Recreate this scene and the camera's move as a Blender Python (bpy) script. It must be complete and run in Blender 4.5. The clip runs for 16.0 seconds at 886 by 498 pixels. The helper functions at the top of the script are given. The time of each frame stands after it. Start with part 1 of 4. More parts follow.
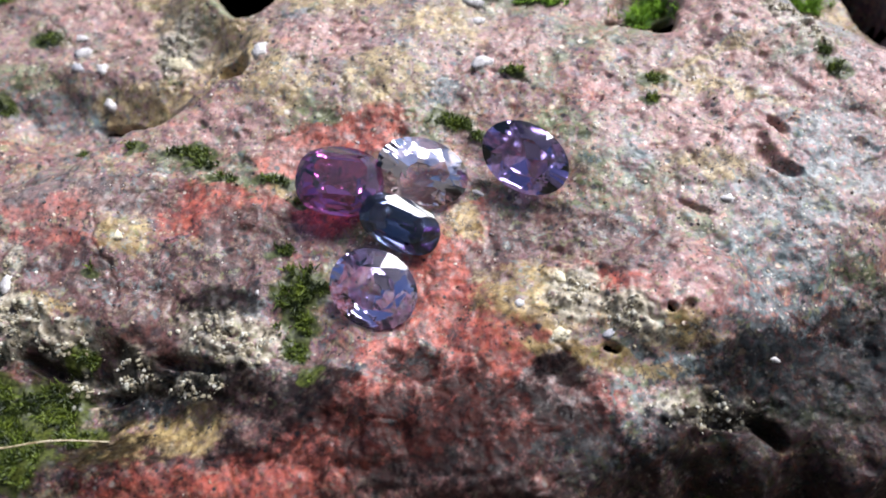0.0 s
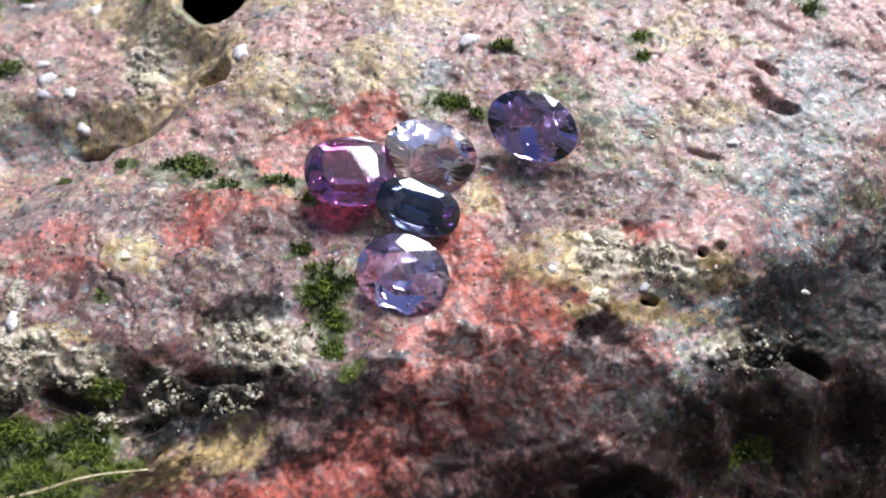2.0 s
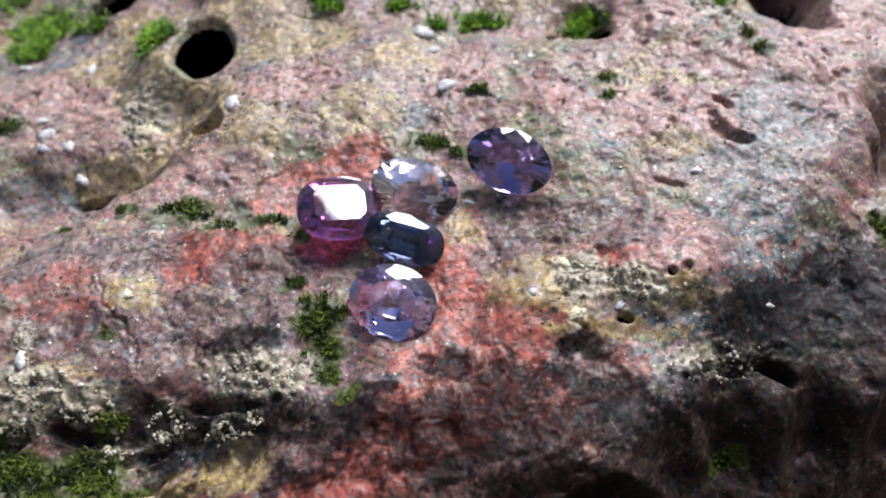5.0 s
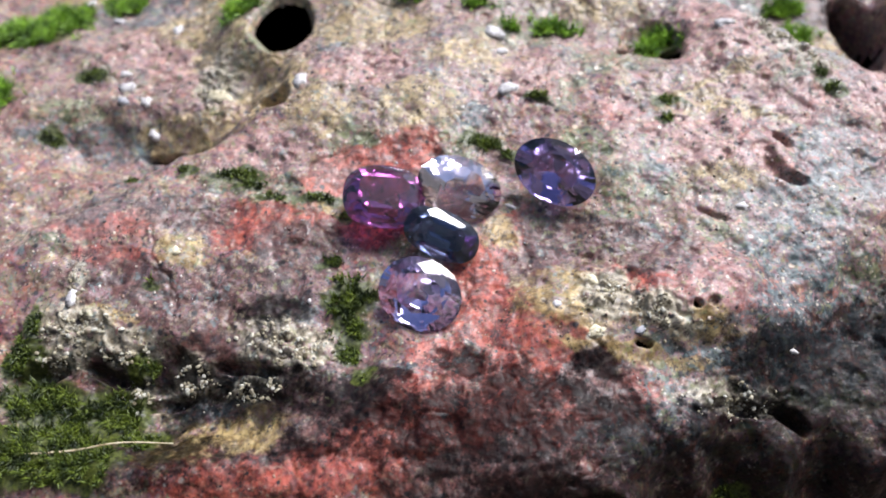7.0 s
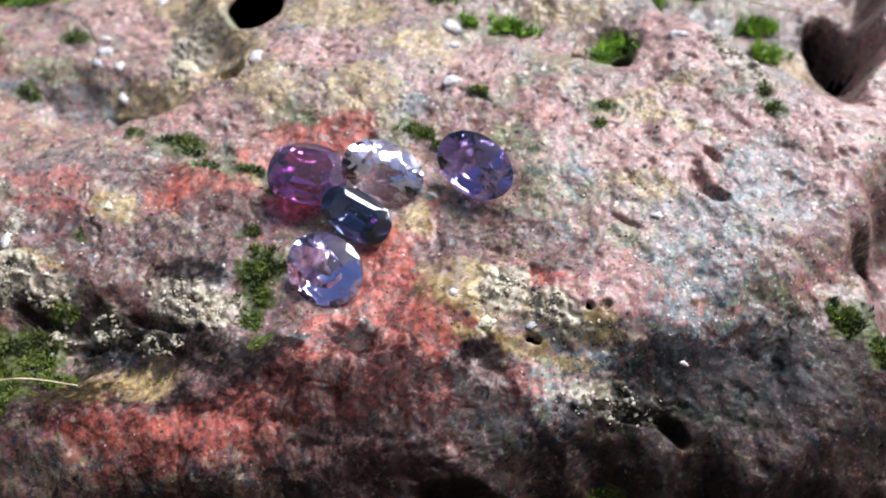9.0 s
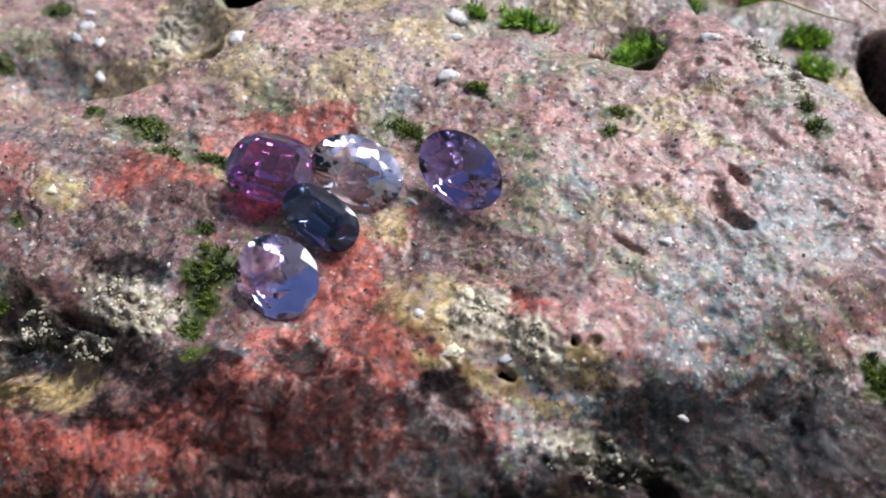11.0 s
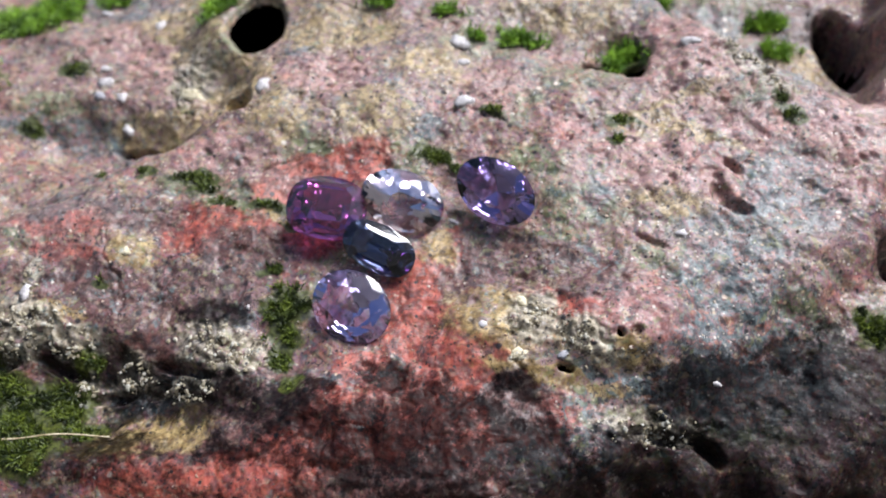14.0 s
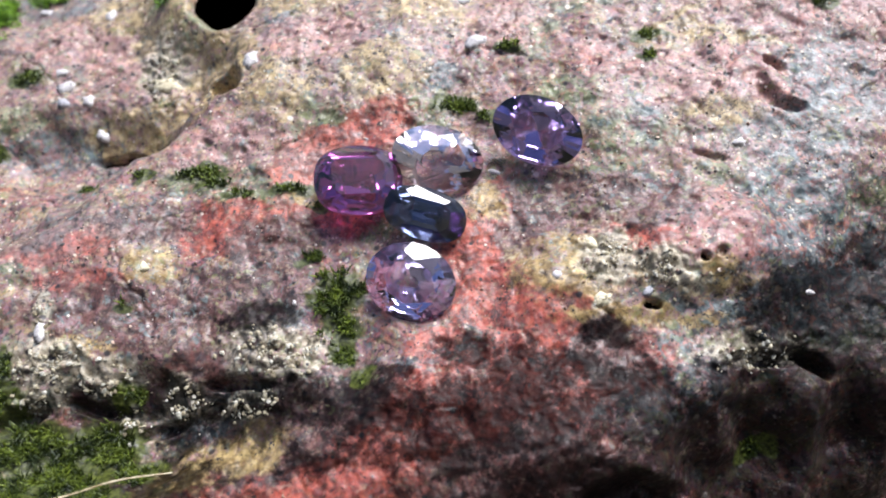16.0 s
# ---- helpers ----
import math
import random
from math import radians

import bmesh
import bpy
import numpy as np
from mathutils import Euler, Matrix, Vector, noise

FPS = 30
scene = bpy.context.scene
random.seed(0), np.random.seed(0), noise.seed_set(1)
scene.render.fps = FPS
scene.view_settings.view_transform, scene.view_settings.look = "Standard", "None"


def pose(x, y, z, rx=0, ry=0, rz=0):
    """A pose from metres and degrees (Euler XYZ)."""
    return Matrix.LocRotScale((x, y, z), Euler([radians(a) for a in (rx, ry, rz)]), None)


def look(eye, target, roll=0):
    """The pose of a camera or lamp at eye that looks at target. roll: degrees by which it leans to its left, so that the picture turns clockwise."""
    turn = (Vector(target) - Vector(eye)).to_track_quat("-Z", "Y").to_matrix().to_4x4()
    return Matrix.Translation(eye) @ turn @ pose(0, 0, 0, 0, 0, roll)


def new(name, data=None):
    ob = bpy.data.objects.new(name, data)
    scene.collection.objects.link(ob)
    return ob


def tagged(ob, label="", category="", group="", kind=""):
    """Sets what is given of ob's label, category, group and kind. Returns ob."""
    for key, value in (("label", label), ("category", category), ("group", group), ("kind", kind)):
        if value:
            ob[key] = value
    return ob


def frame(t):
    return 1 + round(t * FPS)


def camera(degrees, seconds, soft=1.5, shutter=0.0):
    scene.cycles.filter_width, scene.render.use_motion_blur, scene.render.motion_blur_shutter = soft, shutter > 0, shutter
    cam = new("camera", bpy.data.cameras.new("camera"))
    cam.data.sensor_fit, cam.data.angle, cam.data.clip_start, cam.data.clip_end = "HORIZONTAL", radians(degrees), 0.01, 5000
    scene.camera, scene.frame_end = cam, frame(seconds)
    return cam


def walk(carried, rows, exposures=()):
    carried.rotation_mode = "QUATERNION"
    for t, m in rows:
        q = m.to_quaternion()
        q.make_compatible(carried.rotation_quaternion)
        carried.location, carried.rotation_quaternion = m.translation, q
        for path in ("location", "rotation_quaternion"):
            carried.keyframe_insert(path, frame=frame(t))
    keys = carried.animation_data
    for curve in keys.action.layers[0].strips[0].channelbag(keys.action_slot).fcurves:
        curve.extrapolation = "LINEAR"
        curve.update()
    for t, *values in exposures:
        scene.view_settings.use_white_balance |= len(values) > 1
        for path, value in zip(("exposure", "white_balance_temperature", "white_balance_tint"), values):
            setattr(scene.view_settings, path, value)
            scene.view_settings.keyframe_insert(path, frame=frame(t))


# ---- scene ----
cam = camera(55.55, 16.0, soft=1.9)
PATH = [
    (0, (0.00749, -0.02958, 0.05512), (0.00279, 0.00180, -0.00727), -4.98),
    (0.5, (0.00393, -0.02856, 0.05743), (-0.00033, 0.00275, -0.00503), -5.37),
    (1, (0.00133, -0.02927, 0.05828), (-0.00173, 0.00229, -0.00412), -4.81),
    (1.5, (0.00191, -0.02938, 0.05853), (0.00108, 0.00284, -0.00360), -3.61),
    (2, (0.00048, -0.03144, 0.05330), (0.00170, 0.00099, -0.00872), -2.78),
    (2.5, (-0.00153, -0.03146, 0.05254), (0.00092, 0.00136, -0.00923), -2.28),
    (3, (-0.00298, -0.02993, 0.05341), (0.00009, 0.00417, -0.00764), -2.98),
    (3.5, (-0.00377, -0.02940, 0.05394), (-0.00029, 0.00607, -0.00630), -3.34),
    (4, (-0.00476, -0.03244, 0.05293), (-0.00059, 0.00327, -0.00713), -2.83),
    (4.5, (-0.00058, -0.03376, 0.05360), (0.00333, 0.00243, -0.00619), -2.67),
    (5, (-0.00029, -0.03506, 0.05561), (0.00306, 0.00128, -0.00413), -2.12),
    (5.2, (-0.00120, -0.03535, 0.05632), (0.00157, 0.00088, -0.00351), -2.06),
    (7.3, (0.00527, -0.03457, 0.05789), (0.00115, 0.00006, -0.00280), -3.43),
    (7.5, (0.00712, -0.03417, 0.05705), (0.00232, 0.00014, -0.00377), -3.77),
    (8, (0.01288, -0.03423, 0.05720), (0.00699, -0.00009, -0.00362), -4.64),
    (8.5, (0.01472, -0.03561, 0.05864), (0.00804, -0.00143, -0.00209), -4.49),
    (8.7, (0.01496, -0.03570, 0.05880), (0.00766, -0.00135, -0.00175), -4.48),
    (10.8, (0.02112, -0.03088, 0.05128), (0.00873, 0.00350, -0.00842), -6.42),
    (11, (0.02008, -0.03007, 0.05046), (0.00747, 0.00468, -0.00898), -6.23),
    (11.5, (0.02058, -0.02908, 0.04762), (0.00799, 0.00619, -0.01152), -5.91),
    (12, (0.01938, -0.02934, 0.04808), (0.00664, 0.00637, -0.01077), -5.68),
    (12.5, (0.01934, -0.03228, 0.05489), (0.00763, 0.00381, -0.00394), -4.70),
    (13, (0.01649, -0.03291, 0.05985), (0.00589, 0.00300, 0.00071), -4.85),
    (13.5, (0.01531, -0.03227, 0.06068), (0.00692, 0.00177, 0.00009), -5.78),
    (14, (0.01235, -0.03131, 0.06062), (0.00510, 0.00100, -0.00105), -6.95),
    (14.5, (0.01109, -0.03031, 0.05907), (0.00574, 0.00076, -0.00343), -6.68),
    (15, (0.00960, -0.03016, 0.05719), (0.00596, -0.00025, -0.00599), -6.93),
    (15.5, (0.00648, -0.02844, 0.05691), (0.00380, 0.00146, -0.00633), -8.06),
    (16, (0.00268, -0.02915, 0.05597), (0.00087, 0.00050, -0.00742), -8.88),
]
walk(cam, [(t, look(eye, target, roll)) for t, eye, target, roll in PATH], [
    (0, 1.58, 6150, 12), (1.5, 1.62, 6150, 12), (2.2, 1.72, 6150, 12), (3.2, 1.52, 6150, 12), (4, 1.44, 6150, 12), (5, 1.42, 6150, 12), (7.5, 1.65, 6150, 12),
    (8.5, 1.70, 6150, 12), (11, 1.47, 6150, 12), (13, 1.38, 6150, 12), (14, 1.42, 6150, 12), (15, 1.60, 6150, 12), (16, 1.70, 6150, 12)])
SUN_UP, SUN_ROUND, SUN, SKY = 45.0, 35.0, 2.4, 0.05
cam.data.dof.use_dof = True
cam.data.dof.focus_distance = 0.064
cam.data.dof.aperture_fstop = 32.0

# ---- light ----
world = bpy.data.worlds.new("sky")
scene.world = world
world.use_nodes = True
wn = world.node_tree
sky = wn.nodes.new("ShaderNodeTexSky")
sky.sky_type = 'NISHITA'
sky.sun_disc = False
sky.sun_elevation = radians(SUN_UP)
sky.sun_rotation = radians(SUN_ROUND)
sky.dust_density = 1.4
sky.air_density = 0.8
sky.ozone_density = 0.6
wn.links.new(sky.outputs[0], wn.nodes["Background"].inputs[0])
wn.nodes["Background"].inputs[1].default_value = SKY
sun = new("sun", bpy.data.lights.new("sun", 'SUN'))
sun.data.energy = SUN
sun.data.angle = radians(36)
sun.data.color = (1.0, 0.97, 0.95)
a, e = radians(SUN_ROUND), radians(SUN_UP)
toward = Vector((math.sin(a) * math.cos(e), math.cos(a) * math.cos(e), math.sin(e)))
sun.matrix_world = look(toward, (0, 0, 0))

MM = 0.001


# ---- materials ----
class Nodes:
    """Short-hand for building a node material; lengths in millimetres."""

    def __init__(self, name):
        self.mat = bpy.data.materials.new(name)
        self.mat.use_nodes = True
        self.t = self.mat.node_tree
        self.bsdf = self.t.nodes["Principled BSDF"]
        co = self.t.nodes.new("ShaderNodeTexCoord")
        m = self.t.nodes.new("ShaderNodeMapping")
        m.inputs["Scale"].default_value = (1000, 1000, 1000)
        self.t.links.new(co.outputs["Object"], m.inputs["Vector"])
        self.co = m.outputs["Vector"]

    def set(self, socket, value):
        if isinstance(value, bpy.types.NodeSocket):
            self.t.links.new(value, socket)
        elif isinstance(value, tuple) and len(value) == 3 and socket.type == 'RGBA':
            socket.default_value = (*value, 1)
        else:
            socket.default_value = value

    def noise(self, size, detail=4.0, rough=0.6, warp=0.0, shift=0.0):
        n = self.t.nodes.new("ShaderNodeTexNoise")
        m = self.t.nodes.new("ShaderNodeMapping")
        m.inputs["Location"].default_value = (shift, shift * 1.7, shift * 0.6)
        self.t.links.new(self.co, m.inputs["Vector"])
        self.t.links.new(m.outputs["Vector"], n.inputs["Vector"])
        n.inputs["Scale"].default_value = 1.0 / size
        n.inputs["Detail"].default_value = detail
        n.inputs["Roughness"].default_value = rough
        n.inputs["Distortion"].default_value = warp
        return n.outputs["Fac"]

    def cells(self, size, out="Color", vector=None):
        v = self.t.nodes.new("ShaderNodeTexVoronoi")
        self.t.links.new(vector or self.co, v.inputs["Vector"])
        v.inputs["Scale"].default_value = 1.0 / size
        return v.outputs[out]

    def math(self, op, a, b=0.0, clamp=False):
        n = self.t.nodes.new("ShaderNodeMath")
        n.operation = op
        n.use_clamp = clamp
        self.set(n.inputs[0], a)
        self.set(n.inputs[1], b)
        return n.outputs[0]

    def step(self, v, lo, hi):
        n = self.t.nodes.new("ShaderNodeMapRange")
        n.interpolation_type = 'SMOOTHSTEP'
        self.set(n.inputs["Value"], v)
        n.inputs["From Min"].default_value = lo
        n.inputs["From Max"].default_value = hi
        return n.outputs["Result"]

    def mix(self, fac, a, b, kind='MIX'):
        n = self.t.nodes.new("ShaderNodeMix")
        n.data_type = 'RGBA'
        n.blend_type = kind
        self.set(n.inputs[0], fac)
        self.set(n.inputs[6], a)
        self.set(n.inputs[7], b)
        return n.outputs[2]

    def ramp(self, v, stops):
        n = self.t.nodes.new("ShaderNodeValToRGB")
        r = n.color_ramp
        while len(r.elements) < len(stops):
            r.elements.new(0.5)
        for el, (p, c) in zip(r.elements, stops):
            el.position, el.color = p, (*c, 1)
        self.set(n.inputs[0], v)
        return n.outputs[0]

    def channel(self, colour, which):
        n = self.t.nodes.new("ShaderNodeSeparateColor")
        self.set(n.inputs[0], colour)
        return n.outputs[which]

    def layer(self, name):
        n = self.t.nodes.new("ShaderNodeAttribute")
        n.attribute_name = name
        s = self.t.nodes.new("ShaderNodeSeparateXYZ")
        self.t.links.new(n.outputs["Vector"], s.inputs[0])
        return s.outputs

    def bump(self, height, strength, depth, onto=None):
        n = self.t.nodes.new("ShaderNodeBump")
        n.inputs["Strength"].default_value = strength
        n.inputs["Distance"].default_value = depth * MM
        self.set(n.inputs["Height"], height)
        if onto is not None:
            self.t.links.new(onto, n.inputs["Normal"])
        return n.outputs[0]

    def island(self):
        return self.t.nodes.new("ShaderNodeNewGeometry").outputs["Random Per Island"]

    def done(self, colour, roughness=0.6, normal=None, specular=0.5):
        b = self.bsdf
        self.set(b.inputs["Base Color"], colour)
        self.set(b.inputs["Roughness"], roughness)
        self.set(b.inputs["Specular IOR Level"], specular)
        if normal is not None:
            self.t.links.new(normal, b.inputs["Normal"])
        return self.mat


def rock_material():
    n = Nodes("weathered_rock")
    red, pink, ochre = n.layer("pigment_a")
    pale, slate, green = n.layer("pigment_b")
    moss, shade_blotches, haze = n.layer("pigment_c")
    umber = n.layer("pigment_d")[0]
    fine, mid, big = n.noise(0.32, 5, 0.62), n.noise(1.1, 6, 0.62, 0.7), n.noise(4.0, 5, 0.6, 0.5, 7.0)
    tone = n.math('ADD', n.math('MULTIPLY', fine, 0.38), n.math('MULTIPLY', mid, 0.62))
    fray = n.math('ADD', n.math('MULTIPLY', n.noise(1.5, 6, 0.66, 0.8, 2.0), 1.5), n.math('MULTIPLY', n.noise(0.45, 4, 0.7, 0.3, 3.0), 1.0))
    fray = n.math('SUBTRACT', fray, 0.55)

    def cover(layer, lo=0.84, hi=1.30):
        return n.step(n.math('ADD', layer, fray), lo, hi)

    # hue goes in soft blotches, brightness in finer grain
    hue_a = n.ramp(n.noise(3.0, 8, 0.62, 1.1, 11.0), [(0.36, (0.050, 0.066, 0.090)), (0.42, (0.170, 0.075, 0.105)), (0.475, (0.27, 0.130, 0.115)), (0.515, (0.165, 0.105, 0.145)),
                                                     (0.555, (0.34, 0.225, 0.115)), (0.60, (0.120, 0.185, 0.175)), (0.68, (0.40, 0.33, 0.13))])
    hue_b = n.ramp(n.noise(1.3, 8, 0.62, 0.9, 19.0), [(0.36, (0.045, 0.080, 0.080)), (0.43, (0.185, 0.085, 0.125)), (0.48, (0.32, 0.135, 0.115)), (0.525, (0.140, 0.160, 0.080)),
                                                     (0.57, (0.37, 0.25, 0.105)), (0.66, (0.40, 0.36, 0.31))])
    col = n.mix(n.step(big, 0.36, 0.64), hue_a, hue_b)
    for layer, deep, clear in (
            (green, (0.065, 0.085, 0.030), (0.19, 0.225, 0.105)),
            (slate, (0.040, 0.055, 0.066), (0.150, 0.195, 0.205)),
            (pink, (0.255, 0.105, 0.100), (0.45, 0.245, 0.220)),
            (red, (0.170, 0.034, 0.028), (0.48, 0.100, 0.062)),
            (umber, (0.045, 0.022, 0.021), (0.150, 0.066, 0.056)),
            (ochre, (0.20, 0.125, 0.035), (0.47, 0.35, 0.140)),
            (pale, (0.22, 0.185, 0.115), (0.52, 0.48, 0.37))):
        full = cover(layer, 0.66, 1.02) if layer is red else cover(layer)
        col = n.mix(n.math('MULTIPLY', full, 0.84 if layer is pink else 0.92), col, n.mix(n.step(n.noise(0.8, 5, 0.65, 0.5, 27.0), 0.36, 0.64), deep, clear))
    # bright hazy sheen of the back, put into the colour as a pale veil
    col = n.mix(n.math('MULTIPLY', cover(haze, 0.8, 1.7), 0.14), col, n.mix(n.step(big, 0.4, 0.6), (0.58, 0.53, 0.45), (0.49, 0.51, 0.52)))
    col = n.mix(1.0, col, n.ramp(tone, [(0.32, (0.16, 0.14, 0.15)), (0.42, (0.48, 0.46, 0.46)), (0.50, (0.86, 0.85, 0.85)), (0.60, (1.0, 1.0, 1.0))]), 'MULTIPLY')
    col = n.mix(n.math('MULTIPLY', n.step(tone, 0.56, 0.74), 0.32), col, (0.58, 0.54, 0.49))
    spots = n.step(n.noise(1.7, 6, 0.66, 0.9, 35.0), 0.53, 0.62)
    col = n.mix(n.math('MULTIPLY', spots, 0.48), col, n.mix(fine, (0.035, 0.034, 0.042), (0.10, 0.085, 0.085)))
    fleck = n.noise(0.8, 5, 0.64, 0.7, 41.0)
    clean = n.math('SUBTRACT', 0.75, n.math('MULTIPLY', cover(red, 0.66, 1.02), 0.62))
    col = n.mix(n.math('MULTIPLY', n.step(fleck, 0.54, 0.62), clean), col, n.mix(n.step(big, 0.45, 0.55), (0.180, 0.190, 0.080), (0.120, 0.165, 0.165)))
    col = n.mix(n.math('MULTIPLY', n.step(fleck, 0.41, 0.34), 0.3), col, (0.42, 0.32, 0.24))
    hue_c = n.ramp(n.noise(0.85, 6, 0.68, 0.6, 53.0), [(0.38, (0.10, 0.13, 0.13)), (0.46, (0.24, 0.10, 0.10)), (0.51, (0.22, 0.15, 0.18)), (0.56, (0.28, 0.20, 0.09)), (0.64, (0.20, 0.22, 0.20))])
    col = n.mix(n.math('MULTIPLY', n.step(n.noise(1.2, 6, 0.68, 0.8, 61.0), 0.52, 0.57), clean), col, hue_c)
    # single mineral grains, pale and dark, fewer on the red clay
    bare = n.math('SUBTRACT', 0.60, n.math('MULTIPLY', n.math('MAXIMUM', cover(red), cover(umber)), 0.48))
    for size, lo, hi in ((0.26, 0.88, 0.92), (0.45, 0.90, 0.93), (0.80, 0.94, 0.96)):
        who = n.cells(size)
        one = n.channel(who, 0)
        near = n.step(n.math('MULTIPLY', n.cells(size, "Distance"), 1.0), 0.42, 0.20)
        col = n.mix(n.math('MULTIPLY', n.math('MULTIPLY', n.step(one, lo, hi), near), bare), col,
                    n.mix(n.channel(who, 1), (0.72, 0.68, 0.60), (0.50, 0.36, 0.20)))
        col = n.mix(n.math('MULTIPLY', n.step(one, 0.10, 0.07), near), col, (0.022, 0.018, 0.020))
    # hairline cracks
    for size, shift in ((2.6, 71.0), (5.5, 83.0)):
        line = n.math('ABSOLUTE', n.math('SUBTRACT', n.noise(size, 5, 0.6, 0.7, shift), 0.5))
        here = n.step(n.noise(3.0, 3, 0.5, 0.0, shift + 5), 0.50, 0.58)
        col = n.mix(n.math('MULTIPLY', n.math('MULTIPLY', n.step(line, 0.011, 0.003), here), 0.8), col, (0.022, 0.016, 0.018))
    # shade of the front and right edges painted into the colour, with dark blotches
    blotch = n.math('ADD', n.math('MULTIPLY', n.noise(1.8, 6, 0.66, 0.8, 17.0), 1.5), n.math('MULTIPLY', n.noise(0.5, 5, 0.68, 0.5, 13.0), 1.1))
    dimmed = n.step(n.math('ADD', n.math('MULTIPLY', shade_blotches, 0.80), blotch), 1.36, 2.02)
    col = n.mix(dimmed, col, n.mix(1.0, col, (0.115, 0.118, 0.125), 'MULTIPLY'))
    col = n.mix(n.step(n.math('ADD', moss, n.math('MULTIPLY', fray, 0.5)), 0.85, 1.15), col,
                n.ramp(fine, [(0.35, (0.014, 0.018, 0.005)), (0.65, (0.085, 0.10, 0.020))]))
    # damp film: gloss varies from grain to grain
    gloss = n.ramp(n.noise(0.6, 5, 0.7, 0.2, 21.0), [(0.38, (0.32, 0.32, 0.32)), (0.62, (0.70, 0.70, 0.70))])
    rough = n.bump(n.noise(0.9, 6, 0.68, 0.0, 5.0), 0.40, 0.22)
    rough = n.bump(n.noise(0.24, 3, 0.6, 0.0, 9.0), 0.5, 0.07, rough)
    # specular drops too where the shade is painted
    return n.done(col, gloss, rough, n.math('SUBTRACT', 0.55, n.math('MULTIPLY', dimmed, 0.43)))


def stone_material(name, dark, light, rough=0.5):
    n = Nodes(name)
    col = n.ramp(n.noise(0.3, 6, 0.7, 0.3), [(0.34, dark), (0.6, light)])
    col = n.mix(n.step(n.noise(0.5, 5, 0.6, 0.4, 4.0), 0.56, 0.68), col, tuple(c * 0.45 for c in dark))
    return n.done(col, rough, n.bump(n.noise(0.22, 5, 0.7), 0.7, 0.08))


def grit_material(name, stops):
    n = Nodes(name)
    return n.done(n.ramp(n.island(), stops), 0.5, n.bump(n.noise(0.15, 3), 0.5, 0.04))


def moss_material(name, dark, light):
    n = Nodes(name)
    col = n.mix(n.island(), dark, light)
    col = n.mix(n.step(n.noise(1.4, 4, 0.6), 0.4, 0.65), col, tuple(0.55 * c for c in dark))
    n.bsdf.inputs["Subsurface Weight"].default_value = 0.0
    return n.done(col, 0.5, None, 0.35)


def straw_material():
    n = Nodes("dry_straw")
    return n.done(n.ramp(n.noise(0.8, 4), [(0.35, (0.30, 0.22, 0.12)), (0.65, (0.60, 0.52, 0.36))]), 0.55)


def gem_material(name, colour, ior=1.76):
    n = Nodes(name)
    b = n.bsdf
    # faint growth zoning inside the stone
    tint = n.mix(n.step(n.noise(3.0, 3, 0.5), 0.40, 0.65), colour, tuple(min(1, c * 1.04 + 0.01) for c in colour))
    n.set(b.inputs["Base Color"], tint)
    b.inputs["Transmission Weight"].default_value = 1.0
    b.inputs["Roughness"].default_value = 0.0
    b.inputs["IOR"].default_value = ior
    return n.mat


def soil_material():
    n = Nodes("leafy_soil")
    return n.done(n.ramp(n.noise(9, 8, 0.7, 0.4), [(0.35, (0.018, 0.014, 0.009)), (0.55, (0.075, 0.055, 0.032)), (0.72, (0.085, 0.10, 0.035))]),
                  0.8, n.bump(n.noise(5, 8, 0.7), 0.8, 4.0))


ROCK = rock_material()


# ---- the rock's shape ----
def oval(x, y, cx, cy, rx, ry, turn=0.0, sharp=1.0):
    """1 inside an oval of the plan, 0 outside; sharp 1 is a soft mound, 4 has a steep rim."""
    c, s = math.cos(radians(turn)), math.sin(radians(turn))
    u, v = ((x - cx) * c + (y - cy) * s) / rx, ((y - cy) * c - (x - cx) * s) / ry
    return np.exp(-0.7 * (u * u + v * v) ** sharp)


def ramp(v, a, b):
    """0 at a, 1 at b, smooth between."""
    k = np.clip((v - a) / (b - a), 0, 1)
    return k * k * (3 - 2 * k)


